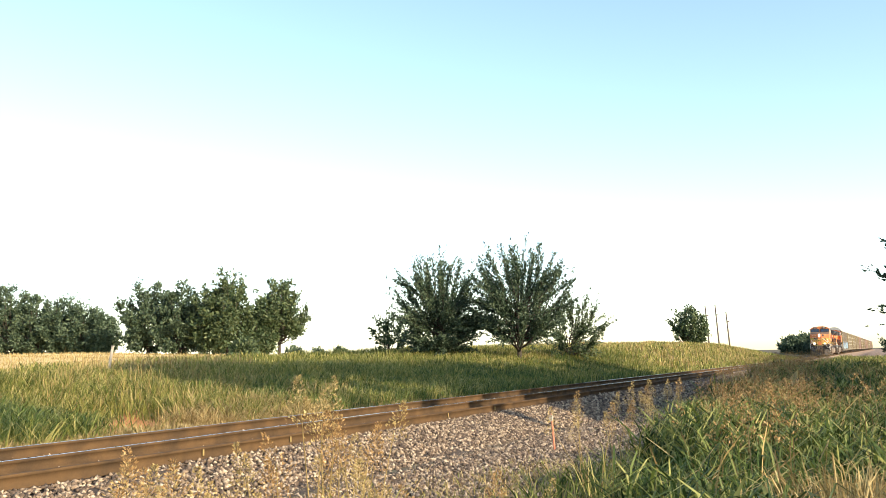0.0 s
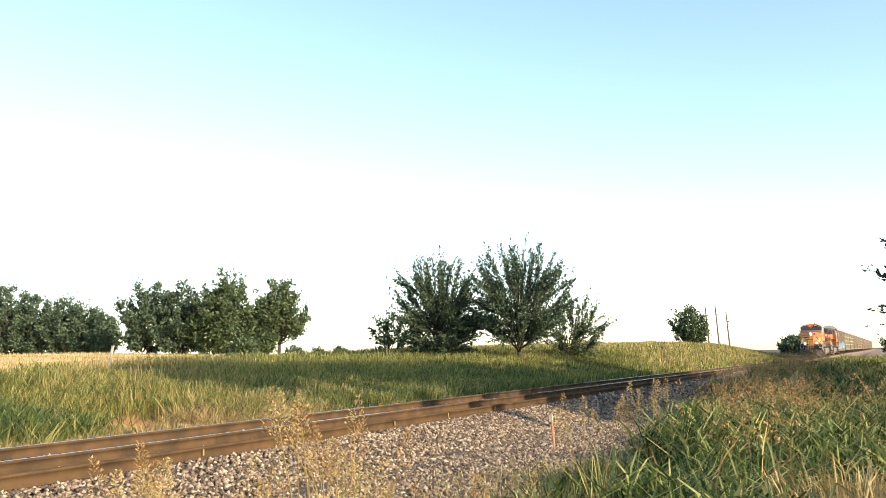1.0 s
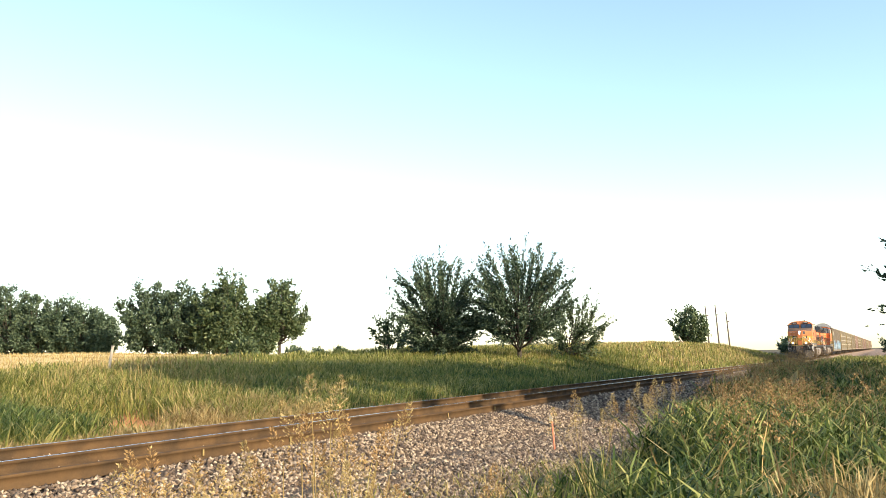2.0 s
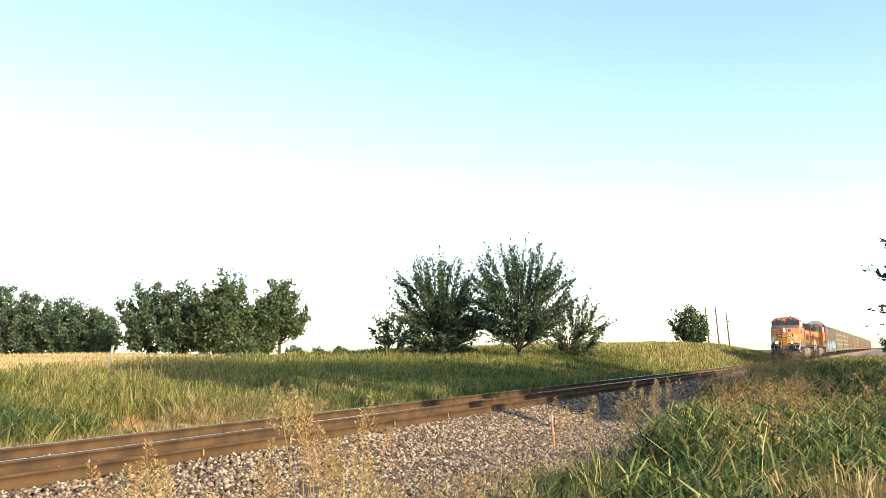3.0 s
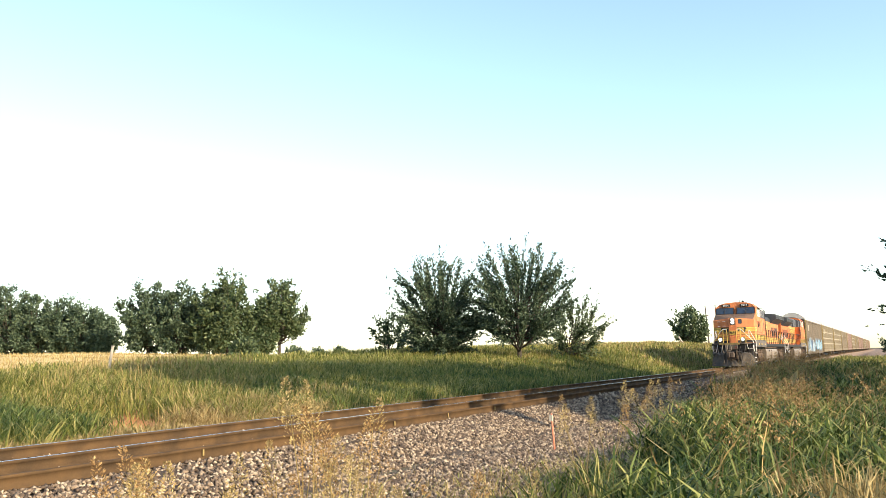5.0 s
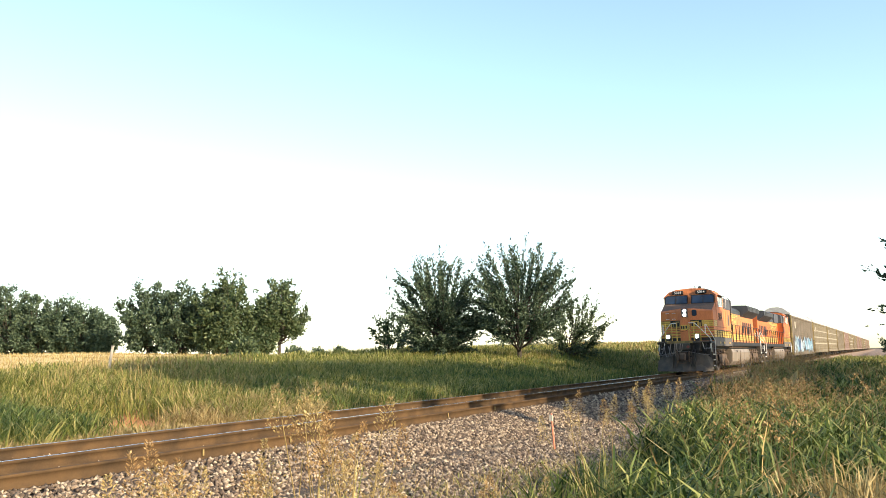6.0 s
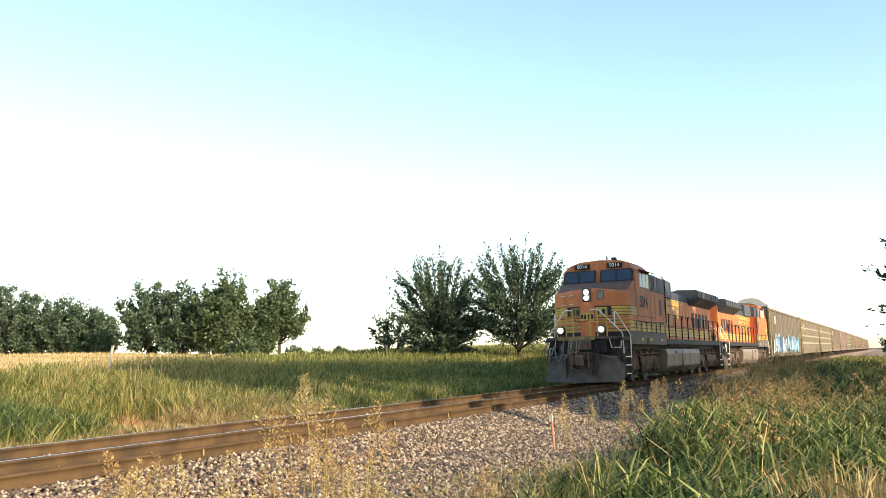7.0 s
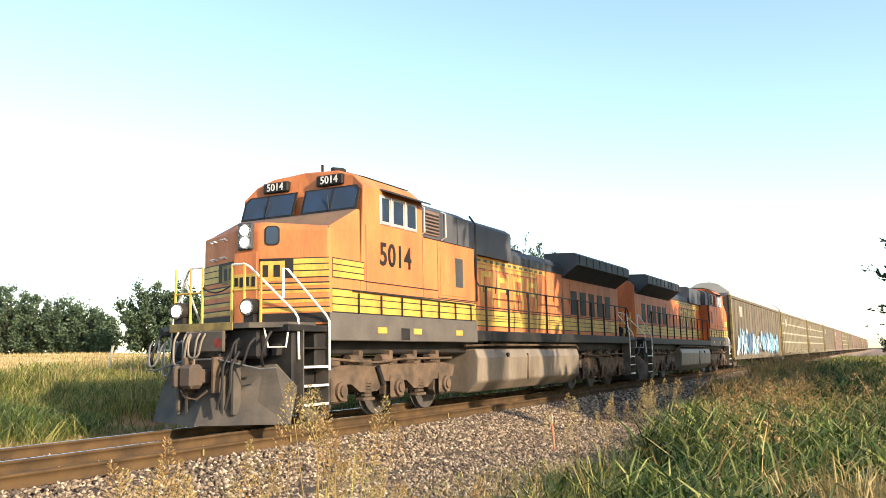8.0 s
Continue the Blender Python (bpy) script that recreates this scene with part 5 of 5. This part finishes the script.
patch("dry_grass", "bleached dry grass along the far rail", 12, 26, 3.1, 5.4, 8000, 0.20, 0.62, 0.014, "straw", 6, lean=0.8, bend=1.2, clump=0.20, keep=red_bank)
patch("dry_grass", "bleached dry grass fringe along the far rail", 7, 14, 2.9, 3.9, 6000, 0.20, 0.52, 0.019, "straw", 19, lean=0.7, bend=1.0, clump=0.12)
patch("dry_grass", "bleached collapsed grass clump by the far rail", 15.2, 19.6, 3.5, 5.8, 4200, 0.25, 0.75, 0.019, "straw", 26, lean=0.9, bend=1.6, clump=0.16)
patch("dry_grass", "pale dry stalks among the bank grass", 9, 24, 5.0, 17, 5000, 0.5, 0.95, 0.016, "straw", 7, clump=0.30, keep=red_bank)
patch("dry_grass", "tall pale dead stalks at the top of the bank", 22, 30, 14, 19, 900, 0.8, 1.35, 0.022, "straw", 24, lean=0.25, clump=0.35)
patch("dry_grass", "yellow seeding grass on the rise", 44, 140, 4.5, 20, 12000, 0.45, 0.75, 0.045, "straw", 8, clump=0.8)
patch("field_stubble", "short pale wheat stubble in the field", 20, 110, 22, 74, 24000, 0.12, 0.28, 0.06, "straw", 9)


patch("short_grass", "short grass around the viewpoint", -14, 5.5, -16, -5.2, 6000, 0.08, 0.28, 0.020, "grass", 20, keep=lambda x, y, rng: np.hypot(x, y + 10.38) > 0.5)
patch("bank_grass", "tall grass along the track", -40, 7, 3.6, 17, 7000, 0.4, 0.85, 0.08, "grass", 21)
patch("bank_grass", "tall grass behind the weeds", 6, 70, -26, -12.4, 10000, 0.4, 0.8, 0.09, "grass", 22)


# near weeds
def weeds_keep(x, y, rng):
    edge = np.interp(x, (4, 9, 14, 24, 60), (-9.4, -8.2, -7.2, -6.0, -4.9)) + 0.35 * np.sin(x * 1.9) + 0.2 * np.sin(x * 4.3)
    return (y < edge) & (y < -10.38 + 1.2 * x) & (np.hypot(x, y + 10.38) + 0.5 * np.sin(3 * y) + 0.9 * rng.random(len(x)) > 5.2)


# leaves spring from stems at every height, so the mass is dense and dark between
patch("weeds", "lush green arching leaves beside the ballast", 3, 18, -12.5, -4.3, 46000, 0.16, 0.44, 0.024, "weed", 11, lean=1.0, bend=2.2, keep=weeds_keep, lift=0.72)
patch("weeds", "deep green tall stems beside the ballast", 3, 26, -12.5, -4.3, 20000, 0.45, 0.95, 0.020, "grass_deep", 13, lean=0.4, bend=1.6, keep=weeds_keep)
patch("weeds", "green and yellow leaves beside the ballast", 16, 44, -12.5, -4.2, 34000, 0.20, 0.46, 0.034, "weed", 12, lean=0.9, bend=2.0, keep=weeds_keep, lift=0.66)
patch("weeds", "green tall grass farther along the ballast", 40, 100, -12.5, -4.0, 12000, 0.4, 0.85, 0.05, "grass", 25, lean=0.5, bend=1.2, keep=weeds_keep)
patch("dry_grass", "dry straw tuft in the weeds", 6.0, 6.9, -10.35, -9.85, 750, 0.55, 0.95, 0.012, "straw", 14, lean=0.35, bend=1.0, clump=0.14)
patch("dry_grass", "dry straw leaves in the weeds", 5, 40, -11, -4.4, 3200, 0.3, 0.6, 0.016, "straw", 15, lean=0.8, bend=1.6, keep=weeds_keep, lift=0.6)
patch("sparse_grass", "low yellow green grass growing through the ballast edge", 5.5, 13, -8.0, -4.2, 6000, 0.05, 0.20, 0.013, "grass", 16, lean=0.9, bend=1.2, clump=0.30, keep=lambda x, y, rng: y < -4.7 - 0.12 * x + 1.6 * rng.random(len(x)) ** 2)
patch("sparse_grass", "green tufts in front of the ballast", 5.5, 12.5, -8.4, -6.4, 900, 0.2, 0.5, 0.018, "weed", 18, lean=0.5, bend=1.3, clump=0.09, keep=lambda x, y, rng: np.hypot(x, y + 10.38) > 4.2)
patch("dry_grass", "thin straw at the ballast edge", 5.0, 14, -8.0, -3.6, 4200, 0.06, 0.24, 0.010, "straw", 17, lean=1.0, bend=0.9, clump=0.28, keep=lambda x, y, rng: y < -4.4 - 0.12 * x + 2.0 * rng.random(len(x)) ** 2)


patch("sparse_grass", "bright green tuft below the seeding stalks", 4.1, 4.8, -7.5, -7.1, 260, 0.45, 0.85, 0.014, "weed", 27, lean=0.4, bend=1.4)


def panicle(rng, pos, tip, n, spread, size):
    """Seed grains on short side sprigs along the top of a stem."""
    t = rng.random(n)
    axis = tip - pos
    p = pos + axis * t[:, None]
    az = rng.random(n) * 2 * math.pi
    d = np.stack([np.cos(az), np.sin(az), 0.5 + 0.4 * rng.random(n)], 1)
    r = spread * (1.05 - t) * (0.25 + 0.75 * rng.random(n))
    return leaf_quads(p + d * r[:, None], d + axis * 0.5, size, rng, 0.38)


def seed_heads(name, label, x0, x1, y0, y1, n, h0, h1, seed, keep, size=0.032, grains=30):
    rng = np.random.default_rng(seed)
    x, y = x0 + (x1 - x0) * rng.random(n), y0 + (y1 - y0) * rng.random(n)
    m = keep(x, y, rng)
    V, F, o = [], [], 0
    for px, py in zip(x[m], y[m]):
        h = h0 + (h1 - h0) * rng.random()
        b = np.array([px, py, float(ground_z(px, py))])
        t = b + np.array([rng.normal() * 0.12, rng.normal() * 0.12, h])
        v, f = panicle(rng, t, t + np.array([rng.normal() * 0.06, rng.normal() * 0.06, 0.26]), grains, 0.11, size)
        s = np.array([0.004, 0.004, 0])
        sv = np.array([b - s, b + s, t + s, t - s])
        V += [v, sv]
        F += [f + o, np.array([[0, 1, 2, 3]]) + o + len(v)]
        o += len(v) + 4
    ob = new(name, mesh_np(name, np.concatenate(V), np.concatenate(F), M["seed"]))
    return tagged(ob, label, "grass", kind="stuff")


def edge_keep(x, y, rng):
    edge = np.interp(x, (4, 9, 14, 24, 60), (-9.6, -8.8, -7.6, -6.0, -4.9))
    return (y < edge + 0.1) & (y > edge - 2.4) & (np.hypot(x, y + 10.38) > 3)


seed_heads("seeding_weeds", "reddish tan seed heads over the weeds", 8, 46, -9.5, -4.2, 1900, 0.60, 1.05, 51, edge_keep)
seed_heads("seeding_weeds", "few tan seed heads among green weeds", 6, 40, -11, -4.6, 130, 0.85, 1.15, 52, weeds_keep)
# ---------------------------------------------------------------- posts, poles, marks
def leaning(name, base, tip, r0, r1, material, label, category, sides=8, sink=0.5):
    b, t = Vector(base), Vector(tip)
    d = (t - b).normalized()
    e = empty(name, Matrix.Translation(b))
    part("shaft", tube([-d * sink, (t - b) * 0.5, t - b], r0, sides, None, [r0, (r0 + r1) / 2, r1]), material, e)
    tagged(e, label, category)
    return e


fp = leaning("fence_post", (22.5, 16.1, 0.62), (22.5, 15.85, 1.80), 0.055, 0.05, M["post_wood"], "weathered pale fence post leaning in the grass", "post")
part("cap", box(-0.05, 0.05, -0.31, -0.20, 1.17, 1.21, 0.01), M["post_wood"], fp)
leaning("fence_post", (100.3, 11.1, 1.7), (99.8, 11.7, 2.9), 0.10, 0.10, M["post_wood"], "pale broken post leaning over in the grass", "post")

POLES = [(178.3, 22.9, 10.4), (179.3, 21.1, 10.5), (180.3, 19.2, 9.1)]
for k, (x, y, top) in enumerate(POLES):
    g = float(ground_z(x, y))
    p = leaning("utility_pole", (x, y, g), (x - 0.8, y + 0.3, top), 0.17, 0.11, M["pole_wood"], "dark wooden utility pole standing behind the bank", "pole")
    tagged(p, group="utility poles")
    part("cross_arm", box(-1.8, 0.6, -0.06, 0.06, top - g - 2.1, top - g - 1.95, 0.01), M["pole_wood"], p)
    for q in (-1.0, 0.0, 1.0):
        part("insulator", disc(q - 0.6, 0, top - g - 1.86, 0.05, 0.16, "z", 8), M["grey_metal"], p)

st = leaning("survey_stake", (14.9, -4.72, -0.62), (14.85, -4.70, 0.06), 0.017, 0.015, M["stake"], "thin orange marker stake in the ballast", "stake", 6, 0.2)
part("flagging", box(-0.07, -0.02, 0.0, 0.06, 0.55, 0.66), M["post_wood"], st, "pale tape at the tip")

mk = empty("marker_stub", Matrix.Translation((20.4, 5.4, float(ground_z(20.4, 5.4)))))
tagged(mk, "short pale concrete marker stub by the rail", "marker")
part("block", box(-0.13, 0.13, -0.1, 0.1, -0.1, 0.5, 0.03), M["post_wood"], mk)

pk = empty("broken_board", pose(24.0, -8.0, 0.36, 12, 24, 30))
tagged(pk, "pale weathered board lodged in the weeds", "board")
part("board", box(-0.22, 0.22, -0.02, 0.02, -0.16, 0.16, 0.01), M["straw"], pk)
part("prop", tube([(-0.25, 0, -0.1), (-0.1, 0, -1.4)], 0.03), M["pole_wood"], pk)

# ---------------------------------------------------------------- swaying stalks close to the camera
STALKS = []


def stalk(x, y, h, seed, heads=3, green=False):
    rng = np.random.default_rng(seed)
    z = float(ground_z(x, y))
    e = empty("grass_stalk", Matrix.Translation((x, y, z)))
    tagged(e, "tall yellow seeding grass stalk swaying in the wind", "grass", "swaying stalks")
    for k in range(heads):
        tip = Vector((rng.normal() * 0.16, rng.normal() * 0.16, h * (0.72 + 0.28 * rng.random())))
        a = Vector((rng.normal() * 0.04, rng.normal() * 0.04, 0))
        mid = a.lerp(tip, 0.5) + Vector((rng.normal() * 0.03, rng.normal() * 0.03, 0))
        part("stem", tube([a, mid, tip], 0.004, 4, None, [0.005, 0.004, 0.0025]), M["straw"], e)
        t = np.array(tip)
        v, f = panicle(rng, t - np.array([0, 0, 0.12]), t + np.array([rng.normal() * 0.05, rng.normal() * 0.05, 0.20]), 240, 0.10, 0.019)
        ob = new("seed_head", mesh_np("seed_head", v, f, M["seed" if k % 2 else "straw"]))
        ob.parent = e
        tagged(ob, kind="stuff")
    n = 24
    b = np.stack([rng.normal(size=n) * 0.05, rng.normal(size=n) * 0.05, np.zeros(n)], 1)
    v, f = blades(b, h * (0.45 + 0.3 * rng.random(n)), np.full(n, 0.010), rng, 0.7, 1.6)
    ob = new("blade_tuft", mesh_np("blade_tuft", v, f, M["grass" if green else "straw"]))
    ob.parent = e
    STALKS.append((e, seed))


for k, (x, y, h) in enumerate(((3.05, -7.0, 1.12), (3.15, -7.1, 1.18), (3.3, -6.95, 1.10), (3.25, -7.2, 1.0), (3.45, -6.7, 1.05), (3.65, -6.75, 1.15), (3.75, -6.9, 1.08), (3.6, -7.05, 1.0),
                               (4.1, -7.25, 1.44), (4.2, -7.35, 1.48), (4.05, -7.1, 1.2), (4.3, -7.2, 1.1), (4.75, -7.15, 1.52), (4.9, -7.1, 1.15), (4.65, -7.6, 0.9), (5.6, -7.75, 0.80), (5.3, -7.0, 0.8))):
    stalk(x, y, h, 100 + k, 3 + k % 2, k % 3 == 0)
for k, (x, y, h) in enumerate(((8.4, -7.6, 1.1), (9.2, -7.4, 1.15), (10.4, -7.3, 1.2), (11.6, -7.2, 1.2), (13.0, -7.0, 1.2), (15.0, -6.8, 1.2))):
    stalk(x, y, h, 140 + k, 3, True)

# ---------------------------------------------------------------- ties and stones
def build_ties():
    bm = box(-0.115, 0.115, -1.3, 1.3, -0.36, -0.172, 0.012)
    me = bpy.data.meshes.new("tie")
    bm.to_mesh(me)
    bm.free()
    me.materials.append(M["tie"])
    rng = random.Random(8)
    plate = box(-0.09, 0.09, -0.17, 0.17, -0.176, -0.160, 0.003)
    for sx, sy in ((-0.06, -0.13), (0.06, -0.13), (-0.06, 0.13), (0.06, 0.13)):
        box(sx - 0.012, sx + 0.012, sy - 0.012, sy + 0.012, -0.17, -0.150, bm=plate)
    pm = bpy.data.meshes.new("tie_plate")
    plate.to_mesh(pm)
    plate.free()
    pm.materials.append(M["rail_rust"])
    for k in range(150):
        s = 3.5 + 0.51 * k
        c = line(s)
        t = new("tie", me)
        t.parent = bed
        t.matrix_world = Matrix.Translation((c.x + rng.uniform(-0.03, 0.03), c.y + rng.uniform(-0.04, 0.04), c.z + rng.uniform(-0.012, 0.004))) @ Matrix.Rotation(rng.uniform(-0.02, 0.02), 4, "Z")
        for sd in (-0.753, 0.753):
            if k < 75:
                p = new("tie_plate", pm)
                p.parent = t
                p.matrix_world = Matrix.Translation((c.x, c.y + sd, c.z))


build_ties()


def stones(name, label, n, x0, x1, d0, d1, size, seed):
    """Broken stones: squashed random octahedra, half sunk in the bed."""
    rng = np.random.default_rng(seed)
    x = x0 + (x1 - x0) * rng.random(n)
    d = d0 + (d1 - d0) * rng.random(n)
    cy, cz = np.interp(x, KNOT, SIDE), np.interp(x, KNOT, RISE)
    z = np.where(np.abs(d) < 3.5, bed_z(d) + cz, ground_z(x, cy + d)) + 0.7 * size * rng.random(n)
    c = np.stack([x, cy + d, z], 1)
    o = np.array([[1, 0, 0], [0, 1, 0], [-1, 0, 0], [0, -1, 0], [0, 0, 1], [0, 0, -1]], float)
    r = size * (0.45 + 0.75 * rng.random((n, 6, 1)))
    a = rng.random(n) * 6.28
    R = np.stack([np.stack([np.cos(a), -np.sin(a), 0 * a], 1), np.stack([np.sin(a), np.cos(a), 0 * a], 1), np.stack([0 * a, 0 * a, 0 * a + 0.8], 1)], 1)
    p = np.einsum("nij,nkj->nki", R, o[None] * r + rng.normal(size=(n, 6, 3)) * size * 0.22) + c[:, None]
    fc = np.array([[0, 1, 4], [1, 2, 4], [2, 3, 4], [3, 0, 4], [1, 0, 5], [2, 1, 5], [3, 2, 5], [0, 3, 5]])
    f = (np.arange(n)[:, None, None] * 6 + fc[None]).reshape(-1, 3)
    tagged(new(name, mesh_np(name, p.reshape(-1, 3), f, M["stone"])), label, "ballast", kind="stuff")


stones("ballast_stones", "brown and grey crushed ballast stones on the shoulder", 52000, 4.5, 26, -6.4, -1.50, 0.042, 61)
stones("ballast_stones", "brown and grey crushed ballast stones along the track", 30000, 26, 75, -5.4, -1.38, 0.06, 62)
stones("ballast_stones", "crushed stones between the ties", 9000, 4, 50, -1.3, 1.3, 0.03, 63)
stones("ballast_stones", "crushed stones on the far shoulder", 9000, 8, 60, 1.38, 3.3, 0.045, 64)
# ---------------------------------------------------------------- movement
FRONT = ((0.0, 154.6), (1.5, 127.95), (3.0, 101.15), (4.5, 74.2), (6.0, 48.7), (6.5, 39.75), (7.0, 30.67), (7.5, 20.84), (8.0, 11.05))


def ride(s, length):
    a, b = line(s + 0.2 * length), line(s + 0.8 * length)
    d = (b - a).normalized()
    o = a - d * 0.2 * length
    return Matrix.Translation(o) @ Euler((0, -math.asin(d.z), math.atan2(d.y, d.x))).to_matrix().to_4x4()


def turn_about(m, length):
    return m @ Matrix.Translation((length, 0, 0)) @ Matrix.Rotation(math.pi, 4, "Z")


def motions():
    for ob, back, length, reverse in TRAIN:
        rows = [(t, ride(s + back, length)) for t, s in FRONT]
        walk(ob, [(t, turn_about(m, length) if reverse else m) for t, m in rows])
    # stalks sway from the root
    for ob, seed in STALKS:
        at = ob.matrix_world.copy()
        ph = seed * 1.7
        walk(ob, [(t, at @ pose(0, 0, 0, 4.5 * math.sin(3.1 * t + ph) + 2 * math.sin(7.3 * t + 2 * ph), 5.5 * math.sin(2.6 * t + ph * 1.3) + 2 * math.sin(6.1 * t + ph) - 3, 0)) for t in [0.2 * k for k in range(41)]])
    # wheels roll with the way gone
    times = [k / FPS for k in range(0, 8 * FPS + 1)]
    way = np.interp(times, [t for t, _ in FRONT], [s for _, s in FRONT])
    for wheels, sg in ((LEAD_WHEELS, 1), (TRAIL_WHEELS, -1)):
        for w in wheels:
            at = w.location.copy()
            walk(w, [(t, Matrix.Translation(at) @ Matrix.Rotation(sg * (s - way[0]) / 0.53, 4, "Y")) for t, s in zip(times, way)])


motions()
